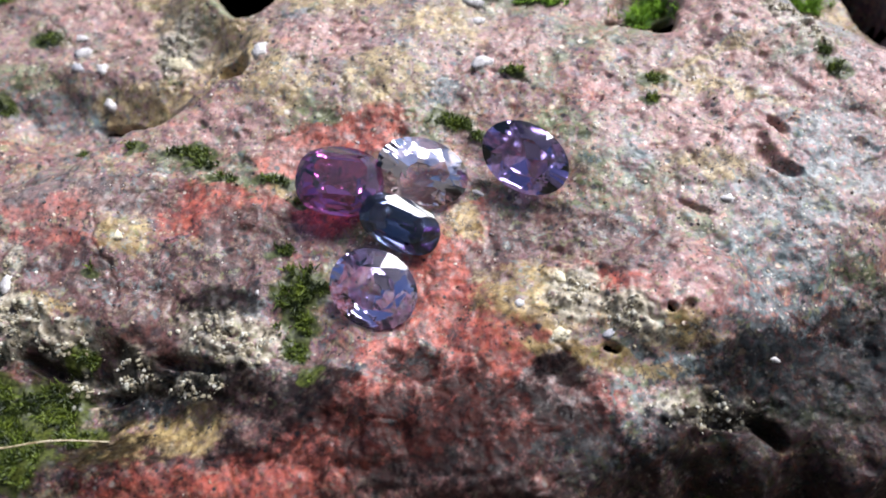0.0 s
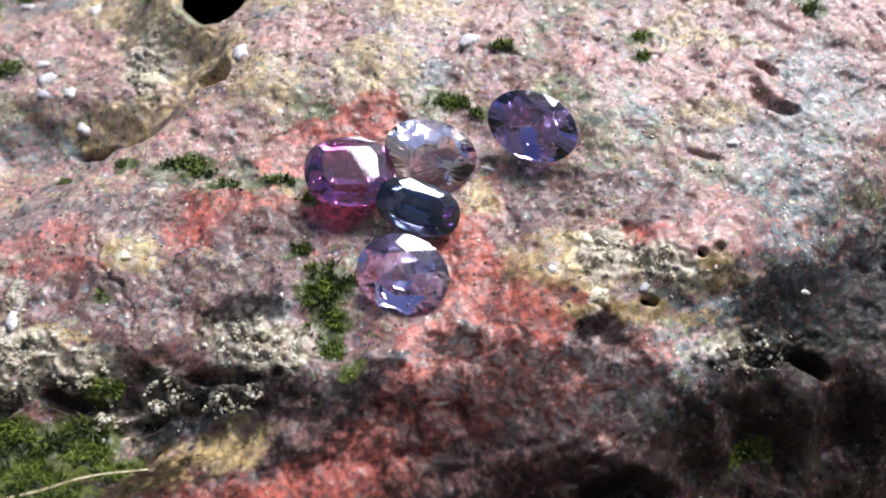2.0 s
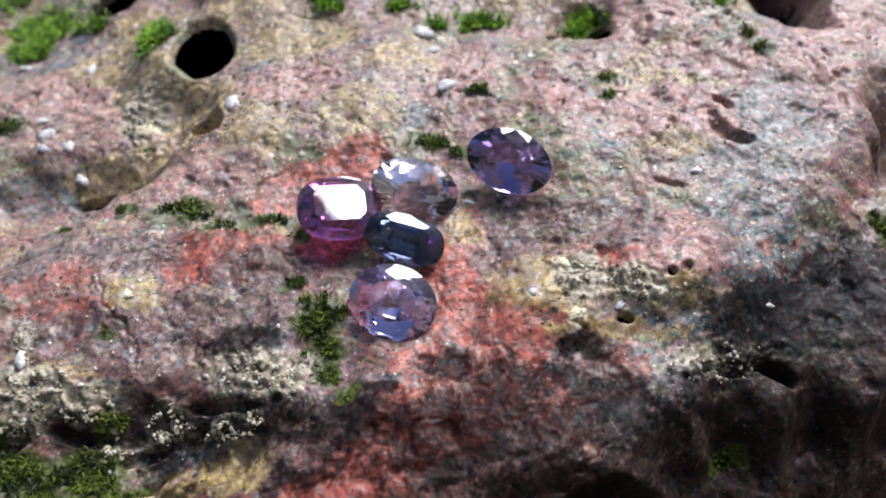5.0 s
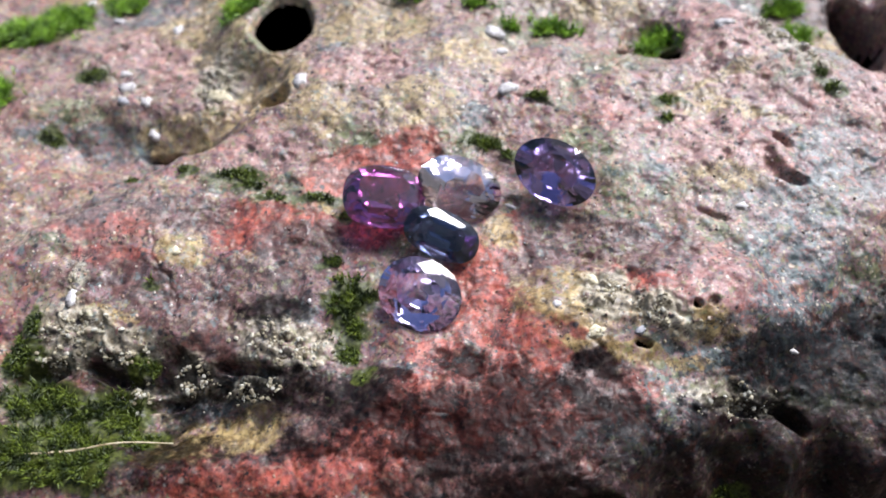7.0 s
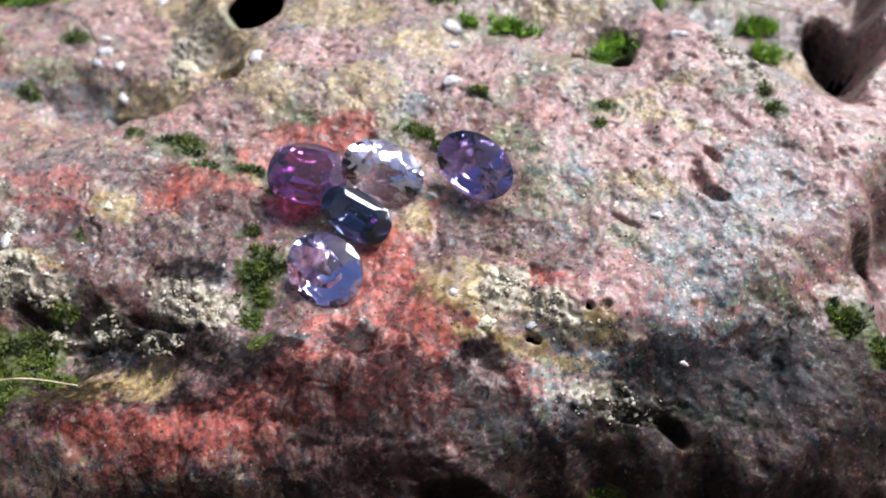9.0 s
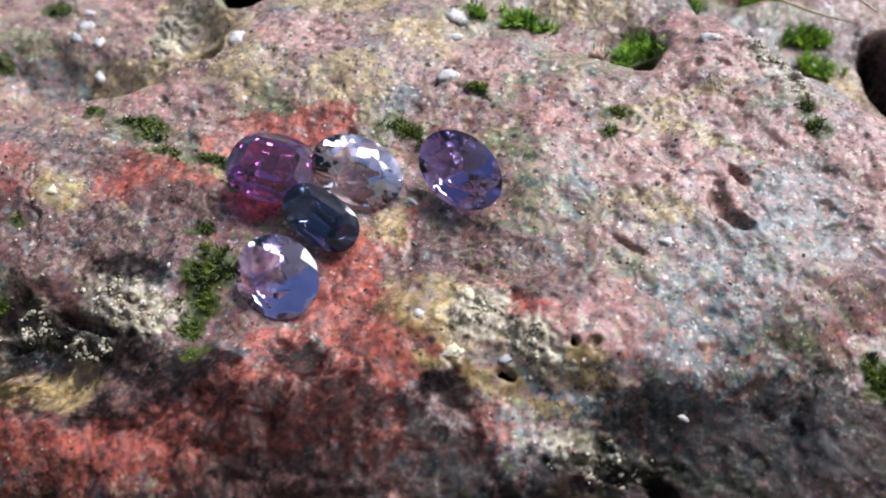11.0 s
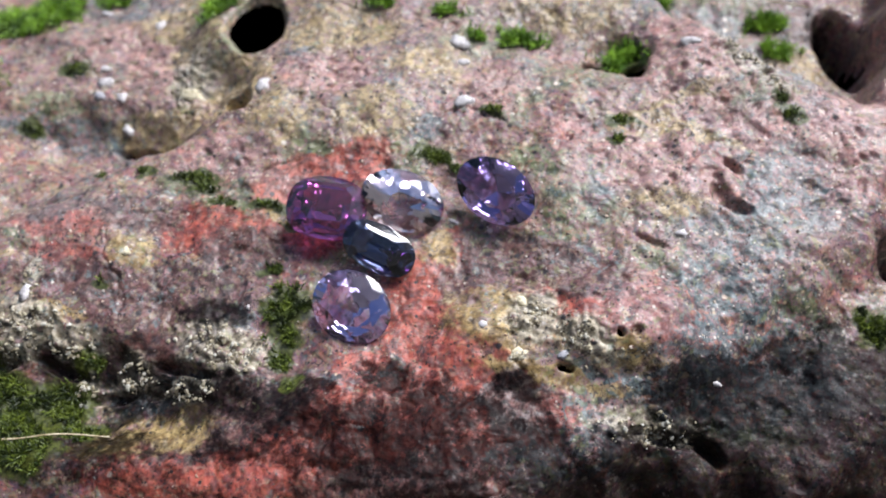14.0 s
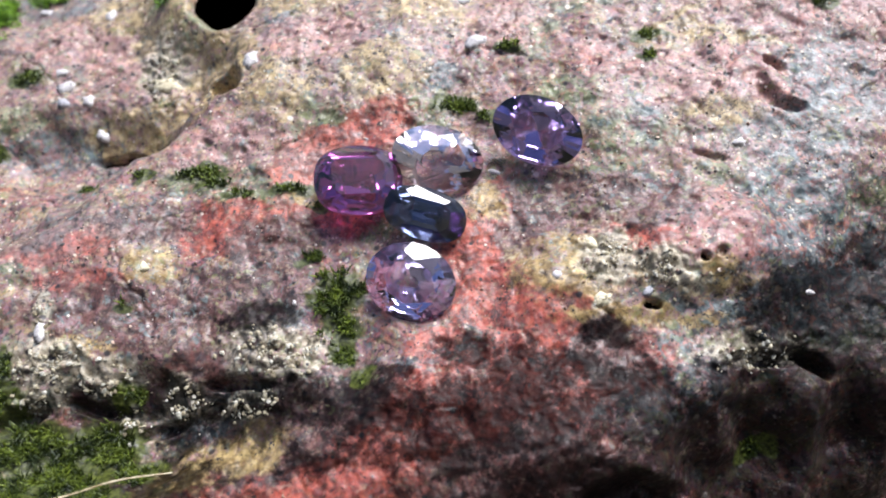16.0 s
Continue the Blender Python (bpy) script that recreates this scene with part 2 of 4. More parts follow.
def broad_height(x, y):
    """The block's large shape, in mm over the plan in mm."""
    z = -1.1 + 0.0 * x
    # the top tips a little to the back, and the front and right edges break away
    z = z - 1.7 * ramp(y, 14, 32)
    edge = (x - 24.0) * 0.72 - (y + 13.5) * 0.70
    z = z - 3.0 * ramp(edge, -4.5, 1.5) - 16 * ramp(edge, 7, 26) - 1.0 * oval(x, y, 18.5, -11.5, 6, 3.0, 0, 1.3)
    z = z - 5.5 * ramp(-y + 0.8 * np.sin(0.9 * x), 13.6, 19.4) * ramp(x, 11, 22) - 5.0 * ramp(x + 0.12 * y, 42.5, 46) * ramp(-y, -14, -7)
    z = z - 22 * ramp(-y, 18.5, 40) - 3.2 * oval(x, y, -22, -14, 9, 4.0, 0, 1.6)
    # hollow at the back left, below a ragged ledge
    z = z - 4.6 * ramp(-x * 0.62 + y * 0.78, 19.5, 25.5) * ramp(-x, 14.5, 20.0)
    z = z - 3.0 * oval(x, y, -31, 12.5, 9, 3.2, 0, 1.5)
    z = z - 3.5 * ramp(-x, 24, 40) * ramp(y, 26, 40) + 2.4 * oval(x, y, -20.5, 28.5, 4.5, 5.0, 0, 1.5)
    # mounds of the top
    z = z + 1.0 * oval(x, y, 20, 7.5, 7, 5.5, 0, 1.2) + 1.5 * oval(x, y, 20, -3.8, 4.6, 3.4, 0, 1.8)
    z = z + 1.1 * oval(x, y, 10, -6.0, 5, 3.0, -15, 1.2) + 0.9 * oval(x, y, -10, 14.5, 6.5, 3.6, 0, 1.3)
    z = z + 1.0 * oval(x, y, -30, -2, 9, 6, 0, 1.2) + 1.3 * oval(x, y, 27, 22.5, 6, 5, 0, 1.3)
    z = z + 0.7 * oval(x, y, 4, -15, 9, 4, 0, 1.2) + 0.5 * oval(x, y, 4, 19, 8, 4)
    z = z - 1.0 * oval(x, y, -7.5, -8.5, 3.5, 3.0) - 0.8 * oval(x, y, 1, 1, 9, 7) - 1.6 * oval(x, y, 15, 25, 6, 4)
    # broken ground behind the ledge at the back right
    z = z - 6.5 * ramp(x * 0.55 + y * 0.84, 37.5, 42.5) * ramp(x, 20, 27) * ramp(-(x - 0.25 * (y - 30)), -46.0, -43.5)
    return z


def gradient_noise(x, y, size, seed):
    """Smooth noise of about -1 to 1 with bumps of that size."""
    r = np.random.RandomState(seed)
    table, ang = r.permutation(1024), r.uniform(0, 2 * np.pi, 1024)
    gx, gy = np.cos(ang), np.sin(ang)
    u, v = x / size + 311.7, y / size + 173.3
    i, j = np.floor(u).astype(int), np.floor(v).astype(int)
    fu, fv = u - i, v - j

    def corner(a, b):
        k = table[(table[(i + a) % 1024] + j + b) % 1024]
        return gx[k] * (fu - a) + gy[k] * (fv - b)

    su, sv = fu * fu * fu * (fu * (6 * fu - 15) + 10), fv * fv * fv * (fv * (6 * fv - 15) + 10)
    top = corner(0, 0) * (1 - su) + corner(1, 0) * su
    low = corner(0, 1) * (1 - su) + corner(1, 1) * su
    return 1.5 * (top * (1 - sv) + low * sv)


def cell_noise(x, y, size, seed):
    """Distance to the nearest of scattered points, in cells, and that point's own random number."""
    r = np.random.RandomState(seed)
    table, px, py, own = r.permutation(1024), r.rand(1024), r.rand(1024), r.rand(1024)
    u, v = x / size + 401.3, y / size + 223.9
    i, j = np.floor(u).astype(int), np.floor(v).astype(int)
    best, who = np.full(x.shape, 9.0), np.zeros(x.shape)
    for a in (-1, 0, 1):
        for b in (-1, 0, 1):
            k = table[(table[(i + a) % 1024] + j + b) % 1024]
            d = np.hypot(i + a + px[k] - u, j + b + py[k] - v)
            near = d < best
            best, who = np.where(near, d, best), np.where(near, own[k], who)
    return best, who


# stains and crusts on the rock: plan x, y, half lengths in mm, turn in degrees
RED = [
    (48.5, 24.5, 2.5, 1.2, 0), (4, -14, 6.5, 2.6, 0), (-4, -17, 6, 2.2, 0),
    (-3.6, 8.8, 2.0, 1.4, -20), (-7.7, 1.5, 3.6, 1.5, 0), (4.9, -6.8, 5.0, 1.8, -5), (9.8, -8.5, 2.9, 1.1, -15), (6.9, -9.5, 2.5, 1.7, 0),
    (-0.2, -9.7, 1.9, 0.7, 15), (4.3, -2.8, 2.6, 2.9, 0), (-1.9, -15.9, 4.7, 2.0, 0), (-6.7, -16.9, 3.2, 1.6, 0), (-28.0, 0.5, 3.6, 1.2, 5),
    (-17.6, -9.8, 2.4, 1.0, 0), (-14.9, 1.1, 3.6, 1.8, 0), (-9.2, 5.6, 2.3, 1.3, 0), (-26.0, -2.4, 3.0, 0.8, 0),
    (5.5, 0.3, 1.6, 2.4, 0), (-2.2, 10.2, 1.6, 1.2, 0), (-7.5, 8.2, 2.6, 1.2, 0), (14.5, -4.2, 2.4, 2.0, 0),
    (6.0, -13.0, 5.5, 2.6, 0), (3.0, -18.5, 7.0, 2.6, 0), (12.0, -12.0, 3.0, 1.8, 0), (-12.0, -19.0, 6.0, 2.6, 0),
]
PINK = [
    (20.3, -3.6, 3.7, 3.3, 0), (23.6, 10.9, 5.9, 4.0, -10), (25.4, 22.6, 4.5, 6.6, 0), (38.9, 15.1, 2.7, 6.7, 0), (-31.3, 25.8, 5.4, 3.0, 0),
    (-16.4, 8.6, 3.6, 2.3, 20), (-7.7, 19.1, 4.6, 3.2, 0), (15.1, 13.4, 2.4, 2.6, 0), (31.3, 15.1, 2.9, 2.4, 0),
    (7.5, 18.9, 3.0, 3.4, 0), (9.3, -0.6, 2.6, 2.0, 0), (-27.3, 22.4, 3.4, 3.2, 0),
]
OCHRE = [
    (-11.1, 13.5, 3.2, 2.4, 0), (-16.6, 16.9, 2.7, 4.0, -30), (-21.1, -1.5, 1.8, 1.5, -20), (-8.0, 25.5, 5.4, 3.2, 0), (4.6, 1.6, 1.4, 1.5, 0),
    (-14.0, -15.6, 2.7, 1.8, 0), (18.2, -6.7, 4.2, 1.1, -12), (26.7, 14.3, 3.7, 0.6, -28), (24.9, 18.4, 3.9, 0.6, 25), (-9.1, 3.3, 1.4, 0.6, 0),
    (-42.6, 37.7, 3.9, 2.1, 0), (23.7, 6.6, 2.9, 1.2, 0), (-2.6, 14.5, 3.4, 2.5, 0), (-23.7, 24.6, 2.8, 2.8, 0), (-26.0, -7.6, 2.1, 0.8, 0),
    (10.6, -5.0, 3.8, 2.4, 0), (14.9, -9.2, 5.1, 0.7, -5), (-24.3, 15.0, 5.8, 2.2, 0),
]
PALE = [
    (-28.3, -8.9, 3.5, 1.8, 0), (-24.1, -9.8, 2.5, 1.2, 0), (-11.6, -9.2, 3.5, 1.8, -10), (-18.8, -11.8, 1.8, 1.6, 30), (13.0, -4.6, 2.0, 2.0, 0),
    (17.0, -6.2, 2.5, 1.3, -25), (22.5, -12.0, 3.4, 1.2, 0), (-23.1, 20.7, 2.1, 3.1, 0), (-28.8, -5.2, 0.6, 1.9, 10), (11.9, -8.1, 0.8, 0.4, 0),
    (-13.8, -12.5, 2.7, 0.8, 0), (-29.8, -11.0, 2.1, 0.7, 0), (-23.1, -12.6, 1.3, 1.5, 0), (30.7, 23.1, 0.9, 3.4, 40), (32.6, 20.0, 0.9, 2.2, 45),
]
SLATE = [
    (-34.3, 14.4, 8.2, 1.6, 0), (2.9, -10.2, 2.3, 2.1, 0), (3.3, -14.9, 5.1, 2.5, 0), (-6.0, -14.5, 3.2, 1.9, 0), (22.9, -9.1, 5.9, 1.9, 0),
    (13.9, -13.8, 5.8, 3.5, 0), (30.3, -6.2, 7.4, 5.1, 0), (28.5, 0.3, 4.0, 3.1, 0), (-2.7, -11.2, 2.5, 1.1, 0), (-13.2, -3.6, 2.6, 1.9, 0),
    (34.7, 9.1, 4.2, 4.1, 0), (-17.0, -12.9, 4.2, 1.9, 0), (-3.6, 16.0, 3.0, 3.6, 0), (17.7, 9.0, 1.2, 2.8, 0),
    (-10.0, 22.5, 3.2, 3.5, 0), (-20.6, 0.9, 2.7, 1.6, 0), (15.0, -7.3, 1.0, 0.6, 0),
]
GREEN = [
    (-0.2, 11.8, 2.4, 2.5, 0), (9.8, 16.9, 2.7, 1.7, 20), (17.2, 6.1, 3.6, 1.9, 0), (6.5, 2.9, 1.6, 1.8, 0), (25.0, -1.2, 3.6, 1.6, 0),
    (32.6, -2.8, 4.4, 3.0, 0), (-17.1, 5.6, 3.7, 1.6, 0), (-20.3, 24.4, 4.6, 3.2, 0), (-2.7, 0.1, 3.6, 1.0, 0), (-31.6, -1.6, 1.8, 1.0, 0),
    (0.1, -12.2, 0.6, 0.8, 0), (0.7, 9.3, 1.4, 1.9, 0), (-14.1, 2.9, 3.2, 1.6, 0), (-37.1, 16.7, 3.6, 1.9, 0), (31.3, 4.9, 3.2, 2.2, 0),
    (-22.9, -4.9, 1.7, 0.9, 0), (29.3, -10.4, 4.5, 1.9, 0),
]

SLATE = SLATE + [(27, -1, 5, 2.4, 10), (31, 5, 3.5, 2.8, 0), (24.5, -7.4, 4, 1.6, 0), (-27, 9.5, 4.5, 2.2, 10), (26, 7, 3.4, 3.0, 0), (29, 12, 2.6, 3.4, 0), (8, 21.5, 3.4, 1.5, 15), (-12.5, -6.5, 2.6, 1.6, 0), (1.5, 13.5, 2.2, 1.6, 0), (34, 24, 4, 2.4, -40), (25, 33, 8, 3.5, 10), (39, 18, 3, 3, 0), (16, 1, 2.0, 1.4, 0), (34, 10, 5, 4, 0), (-34, 33, 6, 3, 0)]
GREEN = GREEN + [(5.5, 24, 4, 1.8, 0), (-8, 10.5, 3.0, 1.4, 0), (-22, 29, 4, 3, 0), (30, 19, 2.4, 2.6, 0), (15, 21, 4, 2.2, 0), (14, 3.5, 2, 1.2, 0), (24, 0.5, 4.5, 2.4, 0), (27, 37, 9, 4, 0), (12, 10, 3, 2, 0), (-12, 4, 4, 2, 0), (6.5, 3, 2, 2, 0), (-36, 40, 9, 5, 0), (33, 28, 3, 4, 0), (18, -10, 4, 2, 0)]
PINK = PINK + [(48, 29, 3, 5, 0), (44, 19, 4, 3, 0)]
OCHRE = OCHRE + [(49.5, 31, 1.2, 3, 0), (-19, 20, 3.5, 2.5, 0), (2, 21, 4.0, 2.2, 0), (-28, 29, 3.4, 2.4, 0), (22, 15, 3, 1.6, 0), (14, 31, 6, 3, 0), (38.5, 28, 2.4, 4, 0), (-24, 34, 4, 3, 0), (-13, 31, 4, 2.5, 0), (-19, -17, 3, 1.6, 0)]
# painted shade, mostly front and right, mixed with the rock's dark blotches
SHADE_BLOTCHES = [
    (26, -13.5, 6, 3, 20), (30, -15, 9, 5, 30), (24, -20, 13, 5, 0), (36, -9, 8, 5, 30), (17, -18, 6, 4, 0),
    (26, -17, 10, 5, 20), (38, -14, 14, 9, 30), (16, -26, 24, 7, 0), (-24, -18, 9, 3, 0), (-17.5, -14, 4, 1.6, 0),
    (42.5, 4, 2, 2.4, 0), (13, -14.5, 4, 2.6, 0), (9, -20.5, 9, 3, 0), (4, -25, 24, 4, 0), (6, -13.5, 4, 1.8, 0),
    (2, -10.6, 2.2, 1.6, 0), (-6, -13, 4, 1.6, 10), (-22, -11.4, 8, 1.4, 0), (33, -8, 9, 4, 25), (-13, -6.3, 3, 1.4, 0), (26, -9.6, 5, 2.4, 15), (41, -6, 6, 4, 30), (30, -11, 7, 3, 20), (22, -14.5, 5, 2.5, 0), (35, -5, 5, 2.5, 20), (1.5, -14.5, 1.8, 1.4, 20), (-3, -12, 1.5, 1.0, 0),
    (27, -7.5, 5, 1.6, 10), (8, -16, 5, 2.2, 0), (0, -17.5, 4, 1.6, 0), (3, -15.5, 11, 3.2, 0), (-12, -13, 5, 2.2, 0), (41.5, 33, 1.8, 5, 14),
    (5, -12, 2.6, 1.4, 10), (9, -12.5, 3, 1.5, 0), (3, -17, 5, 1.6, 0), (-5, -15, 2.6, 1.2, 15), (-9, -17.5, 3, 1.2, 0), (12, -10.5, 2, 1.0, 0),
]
UMBER = [
    (-22, -6, 6, 2.2, 0), (-10, -14.5, 5, 2, 0), (-31, 3, 4, 2.4, 0), (17, -1, 3, 1.6, 0),
    (-16, -5, 6, 2.6, 0), (-18, -9, 4.5, 2.0, 0), (-26, -4.3, 4.5, 1.4, 5), (-13, -4, 3.5, 2.2, 0), (9, -1, 3.5, 3.4, 0),
    (12, -11.5, 3.0, 1.8, 0), (-8, -12.5, 4.5, 2.4, 0), (-12, -0.5, 3.5, 2.0, 0),
    (-22, 2, 3.5, 1.6, 0), (39.5, 33.5, 3.4, 6.0, 14), (-13, -16, 4.5, 2.2, 0), (13, 0.5, 3.5, 2.0, 0), (6, -20, 8, 3, 0),
]
# ovals of the painted pale haze, mostly over the back
BACK_HAZE = [
    (0, 22, 20, 7, 0), (-29, 24, 15, 11, 0), (26, 20, 13, 8, 0), (-7, 15, 9, 5, 0), (21, 8, 8, 6, 0),
    (-31, 2, 9, 5, 0), (4, 33, 34, 8, 0), (40, 20, 9, 8, 0), (34, 8, 6, 6, 0), (-14, 8, 7, 4, 0),
]

# moss: plan x, y, half lengths in mm
MOSS = [
    (-18.1, 6.4, 2.92, 0.97), (3.1, 10.5, 2.42, 1.21), (-7.1, -5.1, 2.43, 2.21), (-6.8, -9.5, 1.3, 1.56), (-29.7, -14.3, 4.29, 2.38),
    (-25.1, -14.2, 3.76, 2.35), (-23.1, -10.9, 1.63, 1.16), (19.1, 12.9, 0.9, 0.7), (19.5, 15.3, 1.8, 0.62), (-14.7, 4.2, 1.18, 0.57),
    (-10.3, 4.1, 2.11, 0.7), (-29.3, 9.6, 2.22, 0.67), (-36.5, 21.8, 2.14, 1.53), (-39.1, 14.2, 1.49, 1.19), (-23.0, -4.5, 0.92, 0.65),
    (8.0, 15.6, 1.26, 0.45), (33.5, 18.3, 0.83, 0.55), (-22.4, 6.6, 1.24, 0.59), (-8.9, -1.8, 1.35, 0.63),
    (-31.3, -8.9, 0.95, 1.91), (22.7, -17.7, 1.78, 0.89),
]
MOSS_MORE = [
    (40.6, -1.6, 2.4, 2.0), (43.0, -4.2, 2.0, 1.8), (34.3, 16.8, 1.36, 1.08),
]
MOSS = MOSS + MOSS_MORE + [(-6.9, -7.4, 1.7, 1.7), (-5.6, -11.6, 1.1, 0.8), (-27.5, -16.5, 4.5, 2.4), (-16.4, 5.3, 1.5, 0.6), (-8.4, 2.6, 1.2, 0.6), (5.6, 9.4, 1.2, 0.9), (-31, -18.5, 5, 2.6), (-26, -19, 4, 2.2), (-32, -11, 1.8, 2.0), (-22, -16.5, 2.2, 1.2)]
MOSS_BEHIND = [
    (19.7, 24.8, 2.53, 2.25), (9.7, 26.0, 2.69, 1.34), (5.3, 25.6, 1.33, 1.1), (-42.6, 31.5, 3.05, 3.05), (-37.3, 34.9, 2.39, 2.05),
    (-22.5, 30.1, 2.47, 2.78), (3.0, 28.4, 1.98, 0.68), (-30.7, 36.4, 2.0, 0.8), (-4.9, 29.4, 2.29, 0.8), (-10.5, 33.4, 2.28, 0.8),
    (-36.6, 38.8, 4.0, 3.0), (-41.6, 45.6, 2.85, 2.85), (22.1, 34.7, 3.75, 1.25), (35.5, 35.2, 2.66, 1.33), (36.7, 31.4, 1.95, 1.3),
    (29.7, 47.1, 2.86, 1.43), (-46.3, 28.6, 6.7, 2.61), (-46.3, 19.1, 2.82, 2.82), (-4.6, 32.3, 3.12, 2.18), (31.8, 41.9, 2.77, 1.38),
]

# gems: name, plan centre and girdle height in mm, lean along x and y, half length, half width, turn, crown, pavilion
GEMS = [
    ("violet", 9.10, 5.66, 1.10, 0.12, 0.62, 3.52, 2.18, -24.0, 0.55, 2.0),
    ("pink", 1.30, 4.72, 0.10, -0.26, 0.30, 3.48, 2.55, -3.5, 0.85, 2.85),
    ("slate", -0.03, 0.02, 0.10, -0.05, 0.45, 3.14, 1.82, -18.5, 0.50, 1.6),
    ("lavender", -1.46, -5.33, 0.0, 0.06, 0.42, 3.34, 2.62, -21.0, 0.80, 2.05),
    ("plum", -4.83, 3.11, 0.83, -0.15, 0.07, 3.33, 2.92, 1.4, 0.90, 2.6),
]

# holes and pores: plan x, y, half lengths, turn, depth, steepness
HOLES = [
    (-25, -11.6, 2.2, 0.4, -8, 0.9, 3), (-20.5, -13.4, 2.0, 0.5, 12, 0.9, 3), (-14.5, -11.0, 2.2, 0.45, -10, 1.2, 3), (-30.5, -12.0, 2.0, 0.6, 20, 1.6, 3),
    (19.6, 24.6, 2.6, 2.2, 0, 1.6, 2), (28.9, 11.0, 0.8, 0.5, -30, 0.9, 2), (27.8, 8.1, 0.7, 0.9, 0, 1.0, 2),
    (29.2, 7.0, 1.0, 0.5, -20, 1.0, 2), (20.9, -5.4, 0.5, 0.3, 20, 0.6, 3),
    (-16.4, 15.6, 1.6, 1.2, -30, 2.4, 3), (22.2, 3.0, 1.4, 0.25, -20, 0.5, 2), (23.0, -12.6, 2.2, 0.5, -6, 1.2, 3), (27.0, -13.2, 1.3, 0.5, -35, 1.8, 2), (25.6, -12.2, 0.9, 0.35, 10, 1.2, 2),
    (12.5, -21.0, 3.4, 0.9, 4, 2.6, 3), (42.6, 4.6, 1.5, 1.8, 0, 3.0, 3), (-16.8, -12.6, 1.0, 0.5, 30, 1.4, 3),
]
HOLES_BEHIND = [
    (-42.0, 47.0, 3.0, 2.2, 0, 5.0, 3), (43.2, 31.5, 2.0, 5.0, 14, 6.0, 3), (31.5, 42.0, 4.5, 1.6, 25, 3.0, 2),
]
OPEN = [
    (-17.2, 26.6, 2.9, 3.9, 0, 1.2, 6), (17.2, 23.3, 1.4, 0.9, 0, 1.4, 4), (21.0, 22.6, 1.1, 1.4, 0, 1.4, 4),
    (15.4, -8.7, 0.70, 0.30, -12, 0.9, 4), (19.6, -5.6, 0.26, 0.40, 20, 0.7, 4), (-27.6, 13.0, 2.6, 0.55, -8, 1.2, 4),
    (-28.7, 40.0, 3.4, 2.0, 20, 2.0, 4), (44.2, 32.0, 0.7, 3.0, 14, 2.0, 4),
]


def cover(x, y, ovals):
    out = np.zeros_like(x)
    for cx, cy, rx, ry, *turn in ovals:
        out = np.maximum(out, oval(x, y, cx, cy, rx, ry, turn[0] if turn else 0, 1.6))
    return out


def gem_frame(g):
    """The gem's own axes on the plan, for points x, y: places along its length and width, and the girdle plane's height."""
    _, cx, cy, cz, lx, ly, a, b, turn, _, _ = g
    c, s = math.cos(radians(turn)), math.sin(radians(turn))
    return (lambda x, y: (((x - cx) * c + (y - cy) * s) / a, ((y - cy) * c - (x - cx) * s) / b, cz + lx * (x - cx) + ly * (y - cy)))


